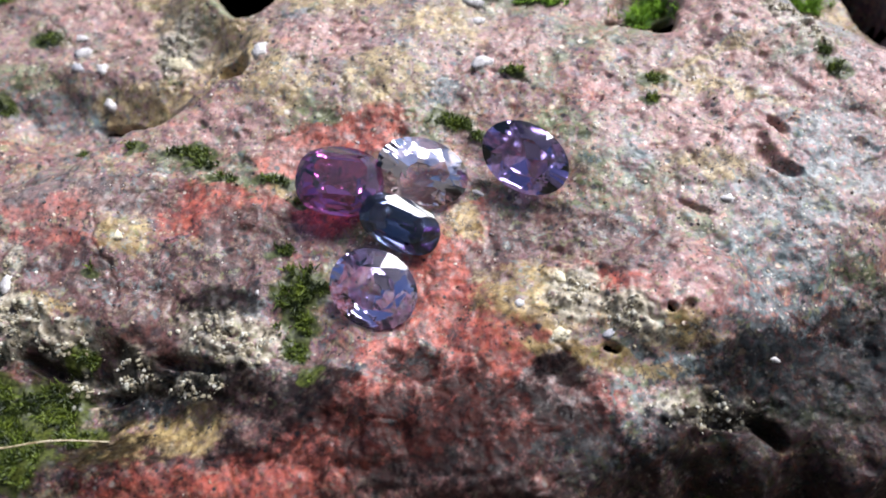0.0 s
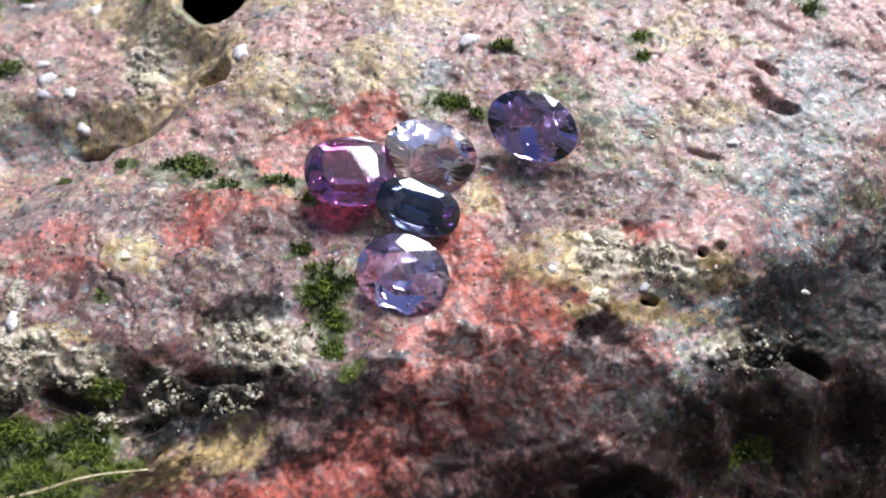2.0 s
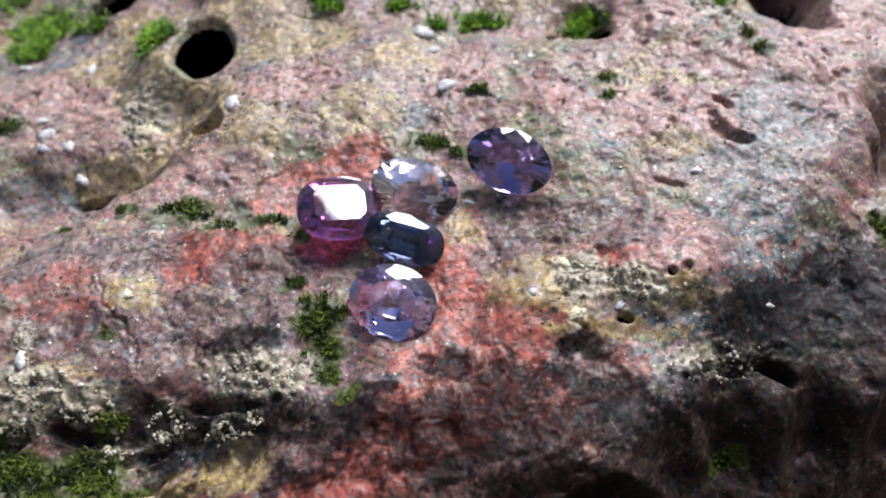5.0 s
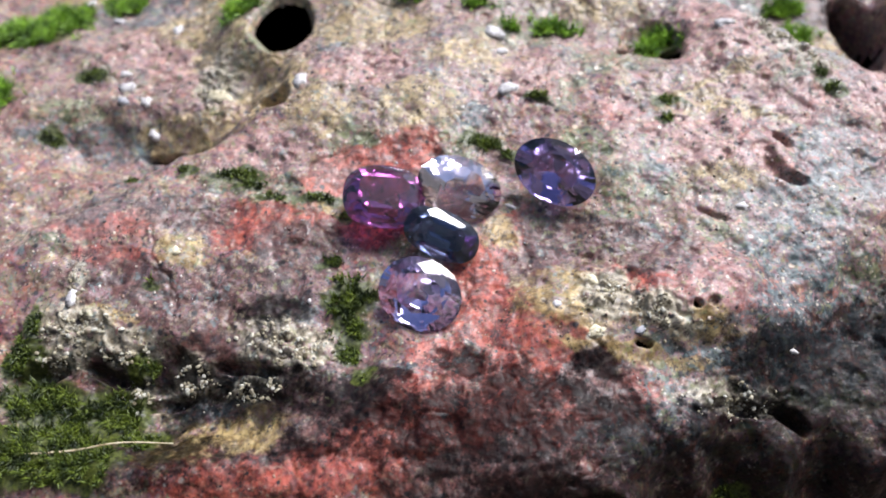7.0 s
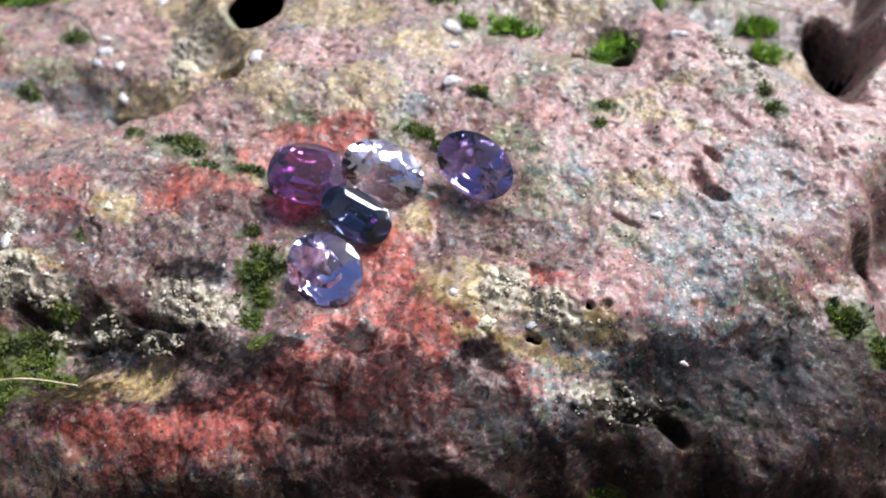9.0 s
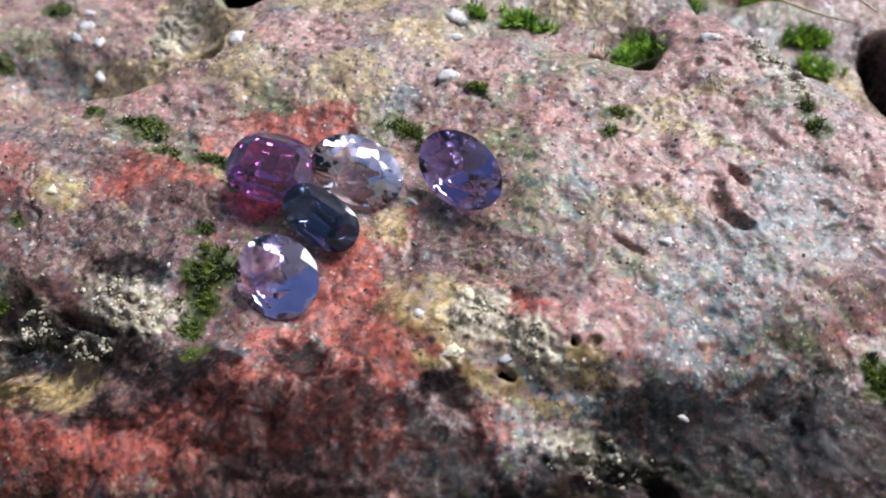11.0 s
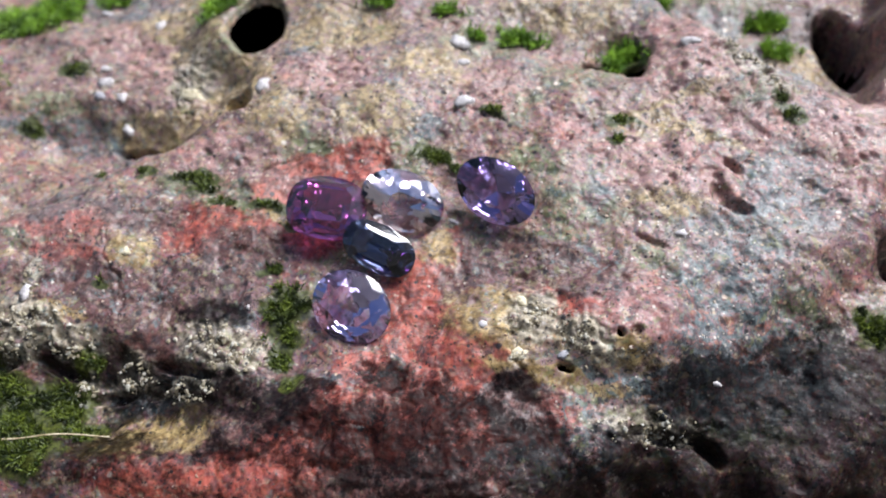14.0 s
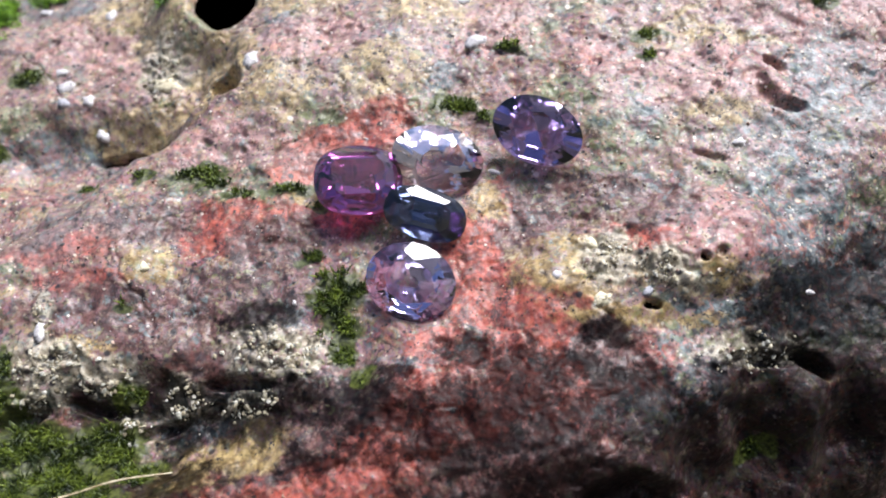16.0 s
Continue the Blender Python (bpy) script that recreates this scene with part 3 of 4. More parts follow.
def rock_height(x, y):
    """The rock's surface in mm."""
    g = gradient_noise
    wx = x + 0.8 * g(x, y, 3.1, 1) + 0.14 * g(x, y, 1.1, 2)
    wy = y + 0.8 * g(x, y, 3.3, 3) + 0.14 * g(x, y, 1.2, 4)
    z = broad_height(wx, wy)
    rim = oval(x, y, -17.2, 27.0, 5.0, 6.0, 0, 2)
    z = z * (1 - rim) - 3.3 * rim
    z = z + 0.50 * g(x, y, 8.0, 5) + 0.25 * g(x, y, 3.7, 6) + 0.12 * g(x, y, 1.9, 7)
    z = z + 0.065 * g(x, y, 0.95, 9) + 0.03 * g(x, y, 0.5, 10) + 0.012 * g(x, y, 0.28, 11)
    crust = cover(wx, wy, PALE)
    crumble = np.maximum(cover(wx, wy, PINK), 0.15 * cover(wx, wy, RED))
    d, who = cell_noise(wx, wy, 0.9, 12)
    z = z + (0.07 + 0.85 * crust) * np.clip(1 - 1.4 * d, 0, 1) * who
    d, who = cell_noise(wx, wy, 0.45, 13)
    z = z + (0.035 + 0.30 * crust) * np.clip(1 - 1.3 * d, 0, 1) * who
    d, who = cell_noise(wx, wy, 1.5, 14)
    z = z - (0.10 + 0.22 * crumble) * ramp(d, 0.36, 0.12) * (who > 0.72)
    d, who = cell_noise(x + 0.3 * g(x, y, 0.7, 15), y, 3.4, 16)
    z = z - 0.22 * ramp(d, 0.22, 0.08) * (who > 0.62)
    # torn flakes and hairline cracks all over
    flake = g(wx, wy, 4.6, 21) + 0.5 * g(x, y, 1.7, 22)
    z = z + 0.09 * (ramp(flake, -0.08, 0.10) + ramp(flake, 0.26, 0.42) - ramp(-flake, 0.24, 0.42))
    for size, seed, deep in ((13.0, 23, 0.22),):
        line = g(x + 0.5 * g(x, y, 1.0, 24), y + 0.5 * g(x, y, 1.1, 26), size, seed)
        z = z - deep * np.exp(-(line / 0.014) ** 2) * ramp(g(x, y, 7.0, seed + 4), -0.1, 0.35)
    # flaky edges, stepped like torn layers
    z = z + 0.20 * crumble * (ramp(g(wx, wy, 2.2, 17), -0.2, 0.3) - 0.5)
    for cx, cy, rx, ry, turn, deep, steep in HOLES + HOLES_BEHIND:
        z = z - deep * oval(wx * 0.5 + x * 0.5, wy * 0.5 + y * 0.5, cx, cy, rx, ry, turn, steep)
    # the deepest open into the hollow inside of the block
    gone = np.zeros(x.shape, bool)
    for cx, cy, rx, ry, turn, deep, steep in OPEN:
        k = oval(wx * 0.5 + x * 0.5, wy * 0.5 + y * 0.5, cx, cy, rx, ry, turn, steep)
        z, gone = z - deep * k, gone | (k > 0.6)
    # the seat of each gem
    for gem in GEMS:
        u, v, plane = gem_frame(gem)(x, y)
        q = np.hypot(u, v)
        z = np.minimum(z, np.where(q < 1.02, plane - gem[10] * (1 - q) - 0.10, plane - 0.12 + 2.2 * (q - 1.02)))
    return z, gone


def spaced(*runs):
    """Grid lines: runs of (start, end, step)."""
    out = np.concatenate([np.arange(a, b, s) for a, b, s in runs])
    return np.append(out, runs[-1][1])


GX = spaced((-230, -80, 15), (-80, -58, 2), (-58, -38, 0.24), (-38, 40, 0.125), (40, 56, 0.24), (56, 80, 2), (80, 230, 15))
GY = spaced((-200, -60, 14), (-60, -30, 1.5), (-30, -22, 0.24), (-22, 30, 0.125), (30, 58, 0.24), (58, 80, 2), (80, 230, 15))
XX, YY = np.meshgrid(GX, GY)
ZZ, GONE = rock_height(XX, YY)
away = np.hypot(np.clip(np.abs(XX) - 60, 0, None), np.clip(np.abs(YY - 14) - 46, 0, None))
ZZ = ZZ - 60 * ramp(away, 0, 110)


def ground_at(x, y):
    """Height of the rock at a place of the plan, in mm."""
    i = int(np.clip(np.searchsorted(GX, x) - 1, 0, len(GX) - 2))
    j = int(np.clip(np.searchsorted(GY, y) - 1, 0, len(GY) - 2))
    u, v = (x - GX[i]) / (GX[i + 1] - GX[i]), (y - GY[j]) / (GY[j + 1] - GY[j])
    return float((ZZ[j, i] * (1 - u) + ZZ[j, i + 1] * u) * (1 - v) + (ZZ[j + 1, i] * (1 - u) + ZZ[j + 1, i + 1] * u) * v)


def is_open(x, y):
    """True where the rock has a hole."""
    i, j = int(np.searchsorted(GX, x)), int(np.searchsorted(GY, y))
    return bool(GONE[max(0, j - 3):j + 4, max(0, i - 3):i + 4].any())


def rock_block():
    rows, cols = XX.shape
    co = np.stack([XX, YY, ZZ], -1).reshape(-1, 3) * MM
    k = np.arange(rows * cols).reshape(rows, cols)
    quads = np.stack([k[:-1, :-1], k[:-1, 1:], k[1:, 1:], k[1:, :-1]], -1).reshape(-1, 4)
    quads = quads[~(GONE[:-1, :-1] & GONE[1:, 1:]).ravel()]
    me = bpy.data.meshes.new("rock_block")
    me.vertices.add(len(co))
    me.vertices.foreach_set("co", co.astype(np.float32).ravel())
    me.loops.add(quads.size)
    me.loops.foreach_set("vertex_index", quads.astype(np.int32).ravel())
    me.polygons.add(len(quads))
    me.polygons.foreach_set("loop_start", np.arange(0, quads.size, 4, dtype=np.int32))
    me.polygons.foreach_set("use_smooth", np.ones(len(quads), dtype=bool))
    wx = XX + 0.8 * gradient_noise(XX, YY, 2.2, 31) + 0.2 * gradient_noise(XX, YY, 0.8, 32)
    wy = YY + 0.8 * gradient_noise(XX, YY, 2.4, 33) + 0.2 * gradient_noise(XX, YY, 0.9, 34)
    for name, layers in (("pigment_a", (RED, PINK, OCHRE)), ("pigment_b", (PALE, SLATE, GREEN)), ("pigment_c", (MOSS + MOSS_BEHIND, SHADE_BLOTCHES, BACK_HAZE)), ("pigment_d", (UMBER,))):
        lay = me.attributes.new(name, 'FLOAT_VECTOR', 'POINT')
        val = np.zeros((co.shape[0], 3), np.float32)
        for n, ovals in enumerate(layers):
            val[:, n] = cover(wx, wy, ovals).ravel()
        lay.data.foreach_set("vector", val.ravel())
    me.update()
    me.validate()
    me.materials.append(ROCK)
    return tagged(new("rock_block", me), "weathered reddish-brown rock with moss, lichen crusts and holes", "rock", kind="structure")


rock_block()


def part(name, bm, material, parent=None, label="", smooth=False):
    """Link a bmesh, in metres, as one mesh object, under a thing if one is given."""
    me = bpy.data.meshes.new(name)
    bm.to_mesh(me)
    bm.free()
    if smooth:
        me.polygons.foreach_set("use_smooth", np.ones(len(me.polygons), dtype=bool))
    me.materials.append(material)
    ob = new(name, me)
    ob.parent = parent
    if label:
        ob["label"] = label
    return ob


def ground_sheet():
    bm = bmesh.new()
    bmesh.ops.create_grid(bm, x_segments=60, y_segments=60, size=60)
    for v in bm.verts:
        far = v.co.length
        v.co = v.co * (0.02 + 0.98 * (far / 60) ** 1.5)
        v.co.z = -0.058 + 0.004 * noise.noise(v.co * 9)
    return tagged(part("ground", bm, soil_material(), smooth=True), "dark leafy soil round the rock", "ground", kind="structure")


ground_sheet()


def wall_behind():
    """A plain dark unseen wall, added behind the camera to close it and block sky."""
    bm = bmesh.new()
    bmesh.ops.create_cube(bm, size=1)
    for v in bm.verts:
        v.co = Vector((v.co.x * 2.6, v.co.y * 0.12 - 0.42, v.co.z * 1.0 + 0.43))
    bmesh.ops.bevel(bm, geom=bm.edges[:], offset=0.01, segments=2, affect='EDGES')
    n = Nodes("dark_render")
    mat = n.done(n.ramp(n.noise(30, 7, 0.65, 0.4), [(0.35, (0.035, 0.036, 0.030)), (0.65, (0.11, 0.105, 0.09))]), 0.85, n.bump(n.noise(4, 6), 0.6, 1.5))
    return tagged(part("sky_block_wall", bm, mat), "plain damp grey garden wall", "wall", kind="structure")


wall_behind()


# ---- gems ----
def ring(count, shift, scale, z, power):
    """A ring of points on a unit oval; power 2 is round, larger is squarer."""
    out = []
    for i in range(count):
        t = 2 * math.pi * (i + shift) / count
        c, s = math.cos(t), math.sin(t)
        r = (abs(c) ** power + abs(s) ** power) ** (-1 / power)
        out.append(Vector((scale * r * c, scale * r * s, z)))
    return out


def brilliant_faces(h, d, power):
    """Faces of an oval brilliant cut: lists of points by part."""
    rt, rm, rn, c8 = 0.56, 0.79, 0.24, math.cos(math.pi / 8)
    t, m = ring(8, 0, rt, h, power), ring(8, 0.5, rm, h * (1 - (rm * c8 - rt) / (1 - rt)), power)
    g, low = ring(32, 0, 1, 0.04, power), ring(32, 0, 1, -0.04, power)
    n, tip = ring(8, 0.5, rn, -d * (1 - rn * c8), power), Vector((0, 0, -d))
    out = {"table": [t], "crown": [], "girdle": [], "pavilion": []}
    for k in range(8):
        p, q, i = (k - 1) % 8, (k + 1) % 8, 4 * k
        end = (i + 4) % 32
        out["crown"] += [[t[k], m[k], t[q]], [t[k], m[p], g[i], m[k]], [m[k], g[i], g[i + 1], g[i + 2]], [m[k], g[i + 2], g[i + 3], g[end]]]
        out["pavilion"] += [[tip, n[k], low[i], n[p]], [n[k], low[i + 2], low[i + 1], low[i]], [n[k], low[end], low[i + 3], low[i + 2]]]
    for k in range(32):
        q = (k + 1) % 32
        out["girdle"].append([g[k], low[k], low[q], g[q]])
    return out


def step_faces(h, d, power):
    """Faces of a cushion cut in long steps: eight broad facets a row between a bowed girdle, a table and a keel."""
    corners = (-27, 27, 52, 128, 153, 207, 232, 308)

    def at(deg, scale, z):
        c, s = math.cos(radians(deg)), math.sin(radians(deg))
        r = scale * (abs(c) ** power + abs(s) ** power) ** (-1 / power)
        return Vector((r * c, r * s, z))

    def lap(scale, z):
        return [at(deg, scale, z) for deg in corners]

    def bowed(scale, z):
        out = []
        for k, deg in enumerate(corners):
            nxt = corners[(k + 1) % 8] + (360 if k == 7 else 0)
            out += [at(deg + (nxt - deg) * i / 4, scale, z) for i in range(4)]
        return out

    rim, foot = bowed(1, 0.05), bowed(1, -0.05)
    up, down = [lap(0.85, 0.58 * h), lap(0.64, h)], [lap(0.74, -0.36 * d), lap(0.40, -0.70 * d)]
    keel = [Vector((0.34, 0, -d)), Vector((-0.34, 0, -d))]
    out = {"table": [up[1]], "crown": [], "girdle": [], "pavilion": []}
    for k in range(8):
        q = (k + 1) % 8
        edge = [rim[(4 * k + i) % 32] for i in range(5)]
        under = [foot[(4 * k + i) % 32] for i in range(5)]
        out["crown"] += [edge[:3] + [up[0][k]], edge[2:] + [up[0][q], up[0][k]], [up[0][k], up[0][q], up[1][q], up[1][k]]]
        out["pavilion"] += [under[:3] + [down[0][k]], under[2:] + [down[0][q], down[0][k]], [down[0][q], down[0][k], down[1][k], down[1][q]]]
        a, b = (keel[0] if down[1][i].x > 0 else keel[1] for i in (k, q))
        out["pavilion"].append([down[1][q], down[1][k], a] if a == b else [down[1][q], down[1][k], a, b])
    for k in range(32):
        q = (k + 1) % 32
        out["girdle"].append([rim[k], foot[k], foot[q], rim[q]])
    return out


def gemstone(gem, cut, power, material, label):
    name, cx, cy, cz, lx, ly, a, b, turn, h, d = gem
    c, k = math.cos(radians(turn)), math.sin(radians(turn))
    along, across = Vector((c, k, lx * c + ly * k)), Vector((-k, c, ly * c - lx * k))
    axes = Matrix((along, across, along.cross(across).normalized())).transposed()
    thing = new("gemstone")
    thing.location = Vector((cx, cy, cz - d)) * MM
    lift = Vector((0, 0, d))
    for piece, faces in cut(h, d, power).items():
        bm = bmesh.new()
        for face in faces:
            bm.faces.new([bm.verts.new((axes @ Vector((p.x * a, p.y * b, p.z)) + lift) * MM) for p in face])
        bmesh.ops.remove_doubles(bm, verts=bm.verts, dist=1e-7)
        middle = lift * MM
        for face in bm.faces:
            if (face.calc_center_median() - middle).dot(face.normal) < 0:
                face.normal_flip()
        part(piece, bm, material, thing)
    return tagged(thing, label, "gemstone", "gems laid on the rock")


GEM_LOOKS = {
    "violet": (brilliant_faces, 2.0, (0.33, 0.25, 0.58), "greyish violet faceted oval gem lying on bare rock"),
    "pink": (brilliant_faces, 2.0, (1.0, 0.88, 1.0), "pale pink lilac faceted oval gem leaning on a plum gem"),
    "slate": (step_faces, 2.35, (0.065, 0.085, 0.155), "dark slate blue cushion-cut gem touching its neighbours"),
    "lavender": (brilliant_faces, 2.0, (0.66, 0.58, 0.95), "clear lavender blue faceted oval gem beside moss"),
    "plum": (step_faces, 2.45, (0.36, 0.085, 0.30), "deep plum purple cushion-cut gem with long facets"),
}
for gem in GEMS:
    cut, power, colour, label = GEM_LOOKS[gem[0]]
    gemstone(gem, cut, power, gem_material(gem[0] + "_gem", colour), label)


# ---- pebbles ----
def pebble_mesh(rx, ry, rz, seed, turn=0.0, rough=0.55, divisions=2):
    bm = bmesh.new()
    bmesh.ops.create_icosphere(bm, subdivisions=divisions, radius=1)
    c, s = math.cos(turn), math.sin(turn)
    for v in bm.verts:
        k = 1 + rough * noise.noise(v.co * 1.3 + Vector((seed * 3.7, seed, 0))) + 0.5 * rough * noise.noise(v.co * 3.1 + Vector((seed, 0, 5)))
        p = v.co * k
        v.co = Vector(((p.x * rx * c - p.y * ry * s), (p.x * rx * s + p.y * ry * c), max(-0.8, min(0.85, p.z)) * rz)) * MM
    return bm


PEBBLES = [
    (-13.8, 16.7, 0.67, 0.93), (5.3, 16.3, 1.01, 0.66), (3.9, 24.2, 0.92, 0.92), (-32.8, 20.1, 0.95, 0.83), (-30.3, 18.4, 0.64, 0.64),
    (-32.6, 18.2, 0.65, 0.47), (-29.2, 15.6, 0.63, 0.81), (-23.0, 18.9, 1.25, 0.79), (-29.7, 29.2, 0.57, 0.88), (9.1, -5.9, 0.43, 0.34),
    (-10.3, -5.5, 0.18, 0.18), (24.6, 3.9, 0.72, 0.43), (25.7, 24.6, 0.79, 0.68), (27.3, -8.1, 0.37, 0.23), (12.0, -8.0, 0.64, 0.47),
    (-33.3, 22.0, 0.6, 0.42), (5.6, 4.2, 0.6, 0.19), (-41.5, 35.1, 0.7, 0.42), (-36.9, 31.5, 0.79, 0.4),
]
PEBBLES_MORE = [
    (4.6, 21.5, 0.74, 0.37), (15.4, -7.5, 0.52, 0.35), (12.0, -3.5, 0.61, 0.44), (-28.9, -6.1, 0.47, 1.04), (-21.6, -1.9, 0.56, 0.47),
]
PEBBLES = PEBBLES + PEBBLES_MORE
PEBBLE_KINDS = "wwwwwgwcwwwwwwcwwwwwgcwc"
WHITE = stone_material("white_quartz", (0.30, 0.28, 0.28), (0.60, 0.58, 0.57), 0.45)
CREAM = stone_material("cream_stone", (0.42, 0.36, 0.22), (0.70, 0.64, 0.46), 0.55)
GREY = stone_material("grey_stone", (0.16, 0.16, 0.18), (0.40, 0.40, 0.43), 0.5)
PEBBLE_LOOKS = {"w": (WHITE, "small white quartz pebble set in the rock"), "c": (CREAM, "small cream pebble set in the rock"),
                "g": (GREY, "small grey pebble set in the rock")}
for i, ((x, y, rx, ry), look_of) in enumerate(zip(PEBBLES, PEBBLE_KINDS)):
    material, label = PEBBLE_LOOKS[look_of]
    ob = part("pebble", pebble_mesh(rx, ry, 0.62 * min(rx, ry) + 0.1, i + 1, 0.5 * math.sin(i * 2.3), 0.7), material, smooth=True)
    ob.location = Vector((x, y, ground_at(x, y) - 0.22 * min(rx, ry))) * MM
    tagged(ob, label, "pebble", "pebbles in the rock")


# ---- crusts of pale grains ----
def scatter(name, material, spots, label, category, seed, sizes, sink=0.2):
    """Loose angular grains joined into one mesh: spots are plan places in mm."""
    r = random.Random(seed)
    bm = bmesh.new()
    bmesh.ops.create_icosphere(bm, subdivisions=1, radius=1)
    ball = [v.co.copy() for v in bm.verts]
    tris = [[v.index for v in f.verts] for f in bm.faces]
    bm.free()
    co, faces = [], []
    for x, y in spots:
        if is_open(x, y):
            continue
        s = sizes[0] + (sizes[1] - sizes[0]) * r.random() ** 3
        turn = Euler((r.uniform(0, 6), r.uniform(0, 6), r.uniform(0, 6))).to_matrix()
        stretch = Vector((r.uniform(0.7, 1.3), r.uniform(0.7, 1.3), r.uniform(0.5, 0.9)))
        at = Vector((x, y, ground_at(x, y) + s * (0.5 - sink)))
        start = len(co)
        for p in ball:
            q = turn @ Vector((p.x * stretch.x, p.y * stretch.y, p.z * stretch.z)) * (s * r.uniform(0.72, 1.2))
            co.append((at + q) * MM)
        faces += [[start + i for i in t] for t in tris]
    me = bpy.data.meshes.new(name)
    me.from_pydata(co, [], faces)
    me.materials.append(material)
    return tagged(new(name, me), label, category, kind="stuff")


CRUST = grit_material("pale_crust", [(0.0, (0.10, 0.08, 0.05)), (0.3, (0.26, 0.22, 0.14)), (0.6, (0.40, 0.36, 0.25)), (0.85, (0.54, 0.52, 0.45)), (1.0, (0.20, 0.20, 0.15))])
for i, (cx, cy, rx, ry, turn) in enumerate(PALE):
    r = random.Random(40 + i)
    spots = []
    c, s = math.cos(radians(turn)), math.sin(radians(turn))
    for _ in range(int(80 * rx * ry) + 20):
        u, v = r.gauss(0, 0.50) * rx, r.gauss(0, 0.50) * ry
        if noise.noise(Vector((1.1 * (cx + u), 1.1 * (cy + v), 6.0))) < 0.25 * math.hypot(u / rx, v / ry) - 0.15:
            continue
        spots.append((cx + u * c - v * s, cy + u * s + v * c))
    scatter("lichen_crust", CRUST, spots, "crumbly cream lichen crust grown on the rock", "lichen", 60 + i, (0.05, 0.27), 0.40)

GRIT = grit_material("mixed_grit", [(0.0, (0.03, 0.025, 0.025)), (0.28, (0.16, 0.09, 0.07)), (0.5, (0.34, 0.22, 0.15)), (0.78, (0.50, 0.42, 0.33)), (0.94, (0.62, 0.58, 0.53)), (1.0, (0.22, 0.23, 0.26))])
r = random.Random(9)
spots = []
while len(spots) < 4200:
    x, y = r.uniform(-48, 46), r.uniform(-24, 44)
    if y < -8 and r.random() < 0.8:
        continue
    if cover(np.array([x]), np.array([y]), SHADE_BLOTCHES)[0] > 0.35:
        continue
    crowd = noise.noise(Vector((x * 0.25, y * 0.25, 3.0))) + 0.6 * noise.noise(Vector((x * 0.9, y * 0.9, 8.0)))
    if crowd > r.uniform(-0.5, 0.6) and all(np.hypot(*gem_frame(g)(x, y)[:2]) > 1.1 for g in GEMS):
        spots.append((x, y))
scatter("grit", GRIT, spots, "fine sandy grit scattered over the rock", "grit", 10, (0.035, 0.17), 0.45)


# ---- moss ----
def moss_tuft(cx, cy, rx, ry, seed, material, label, long=1.0):
    r = random.Random(seed)
    co, faces = [], []
    for _ in range(int(88 * rx * ry * 3.14) + 30):
        t, k = r.uniform(0, 2 * math.pi), math.sqrt(r.random()) * r.uniform(0.5, 1.45)
        x, y = cx + rx * k * math.cos(t), cy + ry * k * math.sin(t)
        if noise.noise(Vector((x * 0.75, y * 0.75, 1.0))) + 0.6 * noise.noise(Vector((x * 2.2, y * 2.2, 4.0))) < 1.05 * k - 0.50:
            continue
        if is_open(x, y):
            continue
        z = ground_at(x, y) - 0.05
        size = long * r.uniform(0.4, 1.1) * (1.1 - 0.35 * k)
        head, lean = r.uniform(0, 2 * math.pi), r.uniform(0.1, 1.25)
        out = Vector((math.cos(head), math.sin(head), 0))
        side = Vector((-math.sin(head), math.cos(head), 0)) * (0.065 * r.uniform(0.7, 1.4))
        base = Vector((x, y, z))
        mid = base + out * (size * 0.45 * math.sin(lean)) + Vector((0, 0, size * 0.55 * math.cos(lean * 0.6)))
        tip = mid + out * (size * 0.6 * math.sin(min(1.5, lean * 1.3))) + Vector((0, 0, size * 0.45 * math.cos(lean)))
        n = len(co)
        co += [(base - side * 0.6) * MM, (base + side * 0.6) * MM, (mid - side) * MM, (mid + side) * MM, (mid + Vector((0, 0, 0.05))) * MM, tip * MM]
        faces += [[n, n + 1, n + 4], [n, n + 4, n + 2], [n + 1, n + 3, n + 4], [n + 2, n + 4, n + 5], [n + 4, n + 3, n + 5]]
    me = bpy.data.meshes.new("moss_tuft")
    me.from_pydata(co, [], faces)
    me.materials.append(material)
    return tagged(new("moss_tuft", me), label, "moss", "moss on the rock", "stuff")


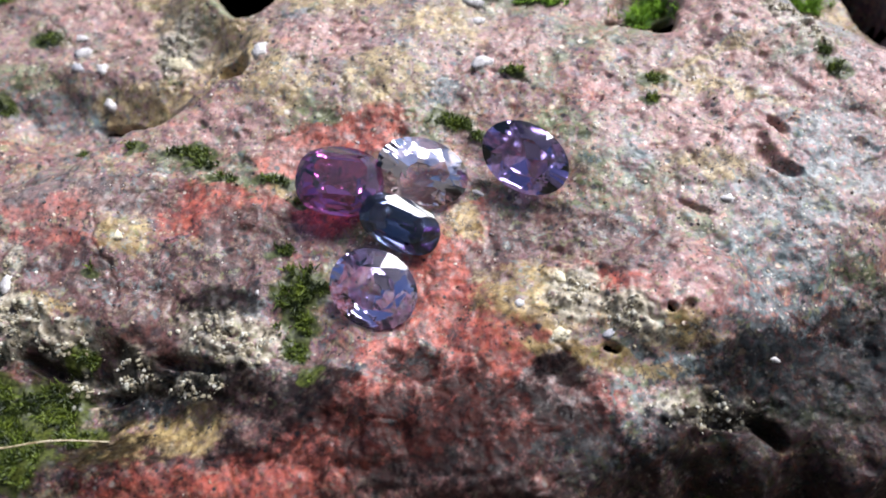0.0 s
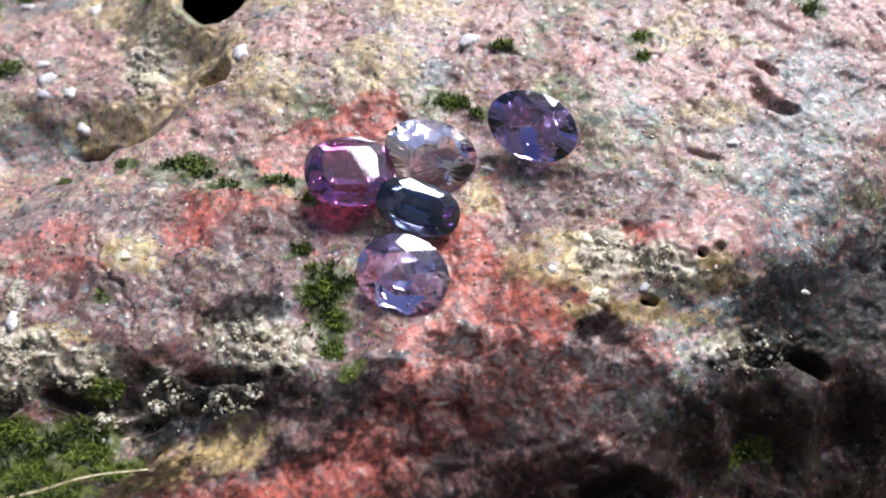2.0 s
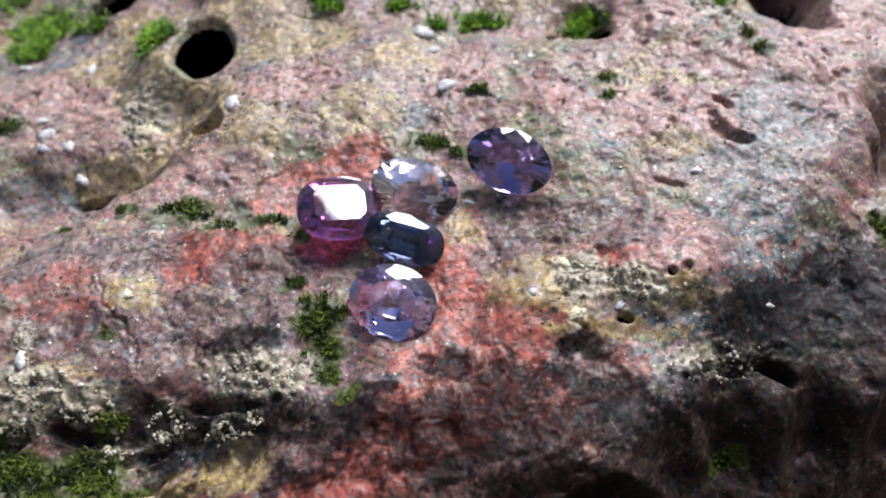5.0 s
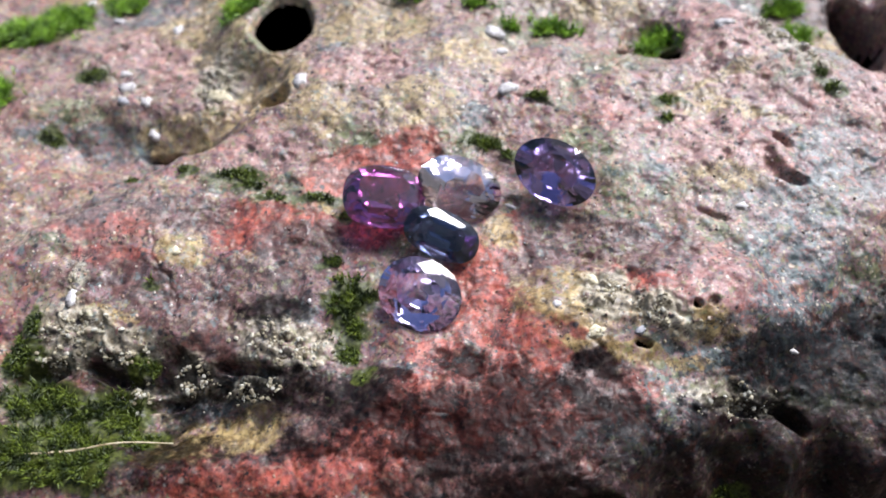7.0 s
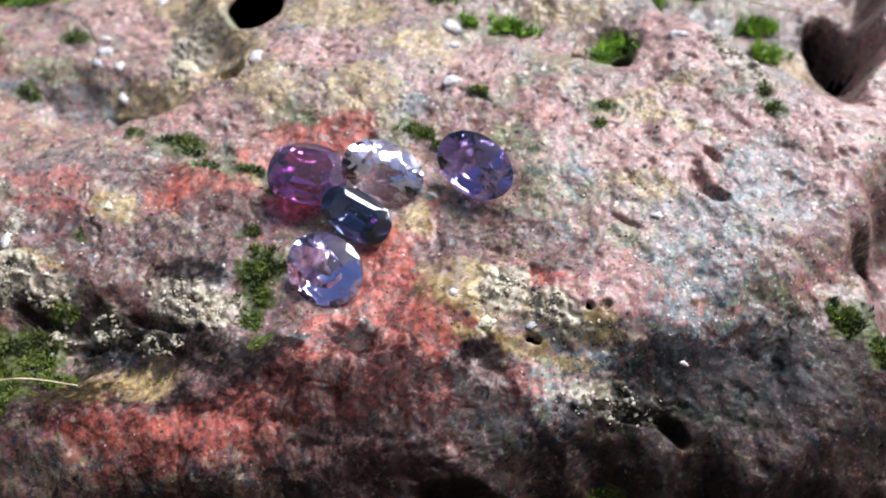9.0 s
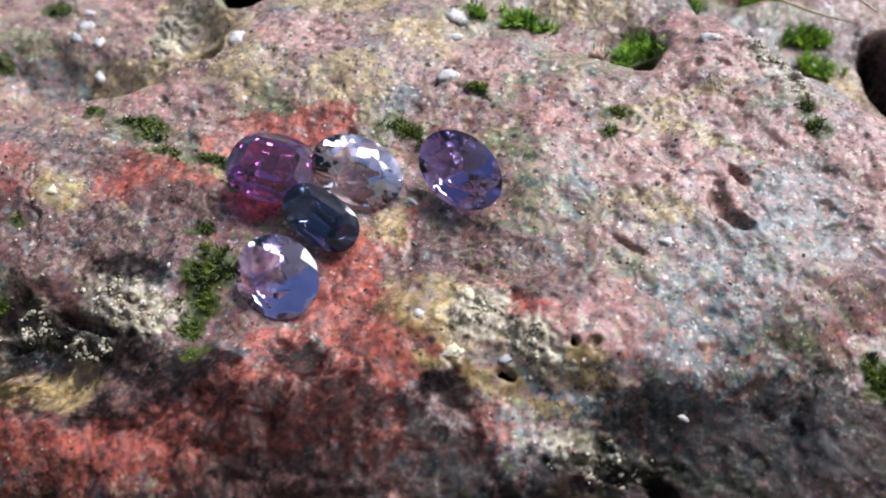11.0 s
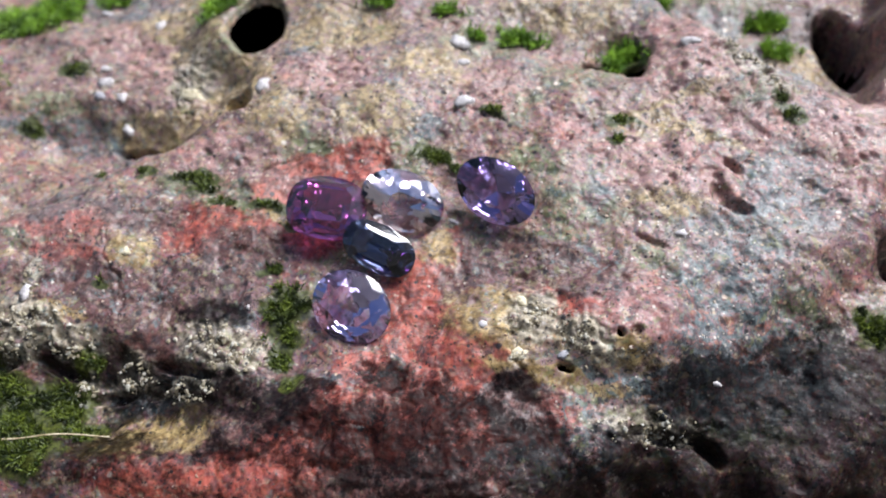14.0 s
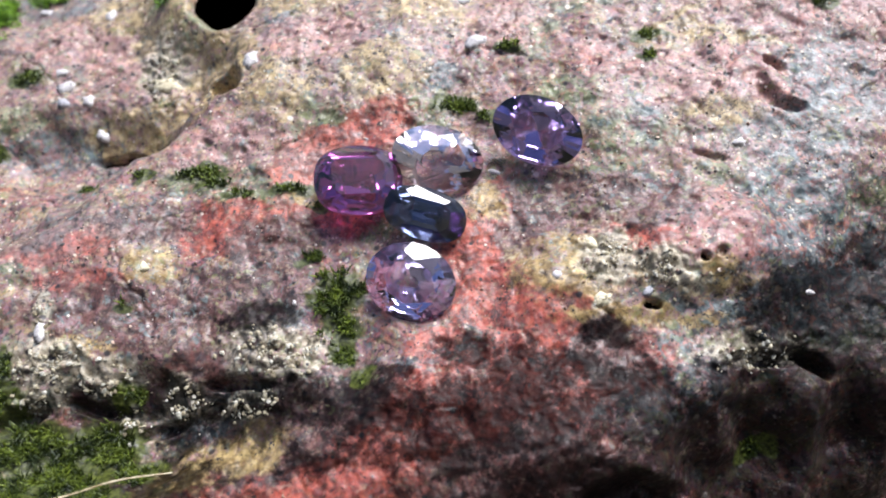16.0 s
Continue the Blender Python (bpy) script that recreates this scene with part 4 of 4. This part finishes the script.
MOSS_DARK = moss_material("dark_moss", (0.014, 0.028, 0.004), (0.145, 0.190, 0.018))
MOSS_FRESH = moss_material("fresh_moss", (0.09, 0.20, 0.015), (0.32, 0.54, 0.04))
for i, (x, y, rx, ry) in enumerate(MOSS):
    moss_tuft(x, y, rx, ry, 100 + i, MOSS_DARK, "low dark olive moss tuft growing on the rock", 1.0 if rx * ry > 5 else 0.62)
for i, (x, y, rx, ry) in enumerate(MOSS_BEHIND):
    moss_tuft(x, y, 1.2 * rx, 1.2 * ry, 200 + i, MOSS_FRESH, "fresh bright green moss in a rock hollow", 1.5)


# ---- dry stems ----
def stem(points, thick, name, label):
    cu = bpy.data.curves.new(name, 'CURVE')
    cu.dimensions = '3D'
    cu.bevel_depth, cu.bevel_resolution = thick * MM, 2
    sp = cu.splines.new('BEZIER')
    sp.bezier_points.add(len(points) - 1)
    for i, (bp, (x, y, lift)) in enumerate(zip(sp.bezier_points, points)):
        bp.co = Vector((x, y, ground_at(x, y) + lift)) * MM
        bp.handle_left_type = bp.handle_right_type = 'AUTO'
        bp.radius = 1.0 - 0.5 * i / (len(points) - 1)
    made = new(name + "_line", cu)
    me = bpy.data.meshes.new_from_object(made.evaluated_get(bpy.context.evaluated_depsgraph_get()))
    bpy.data.objects.remove(made)
    me.materials.clear()
    me.materials.append(STRAW)
    return tagged(new(name, me), label, "straw")


STRAW = straw_material()
stem([(-34.0, -19.0, 0.6), (-26.5, -18.0, 0.8), (-23, -17.2, 0.8), (-19.5, -16.7, 0.15)], 0.10, "straw", "thin dry straw lying over the moss")
stem([(13.8, 34.2, 1.0), (23.3, 37.2, 1.8), (28.8, 39.0, 2.2), (35.4, 43.0, 2.0)], 0.19, "dry_stem", "long dry grass stem behind the rock edge")
stem([(35.4, 43.0, 2.0), (38.0, 38.5, 3.6), (40.0, 34.5, 5.0)], 0.19, "dry_stem", "bent dry grass stem over a dark cavity")
stem([(31.3, 38.7, 1.4), (36.0, 36.6, 2.0), (39.0, 35.0, 3.0)], 0.14, "dry_stem", "fine dry grass stem in mossy rubble")
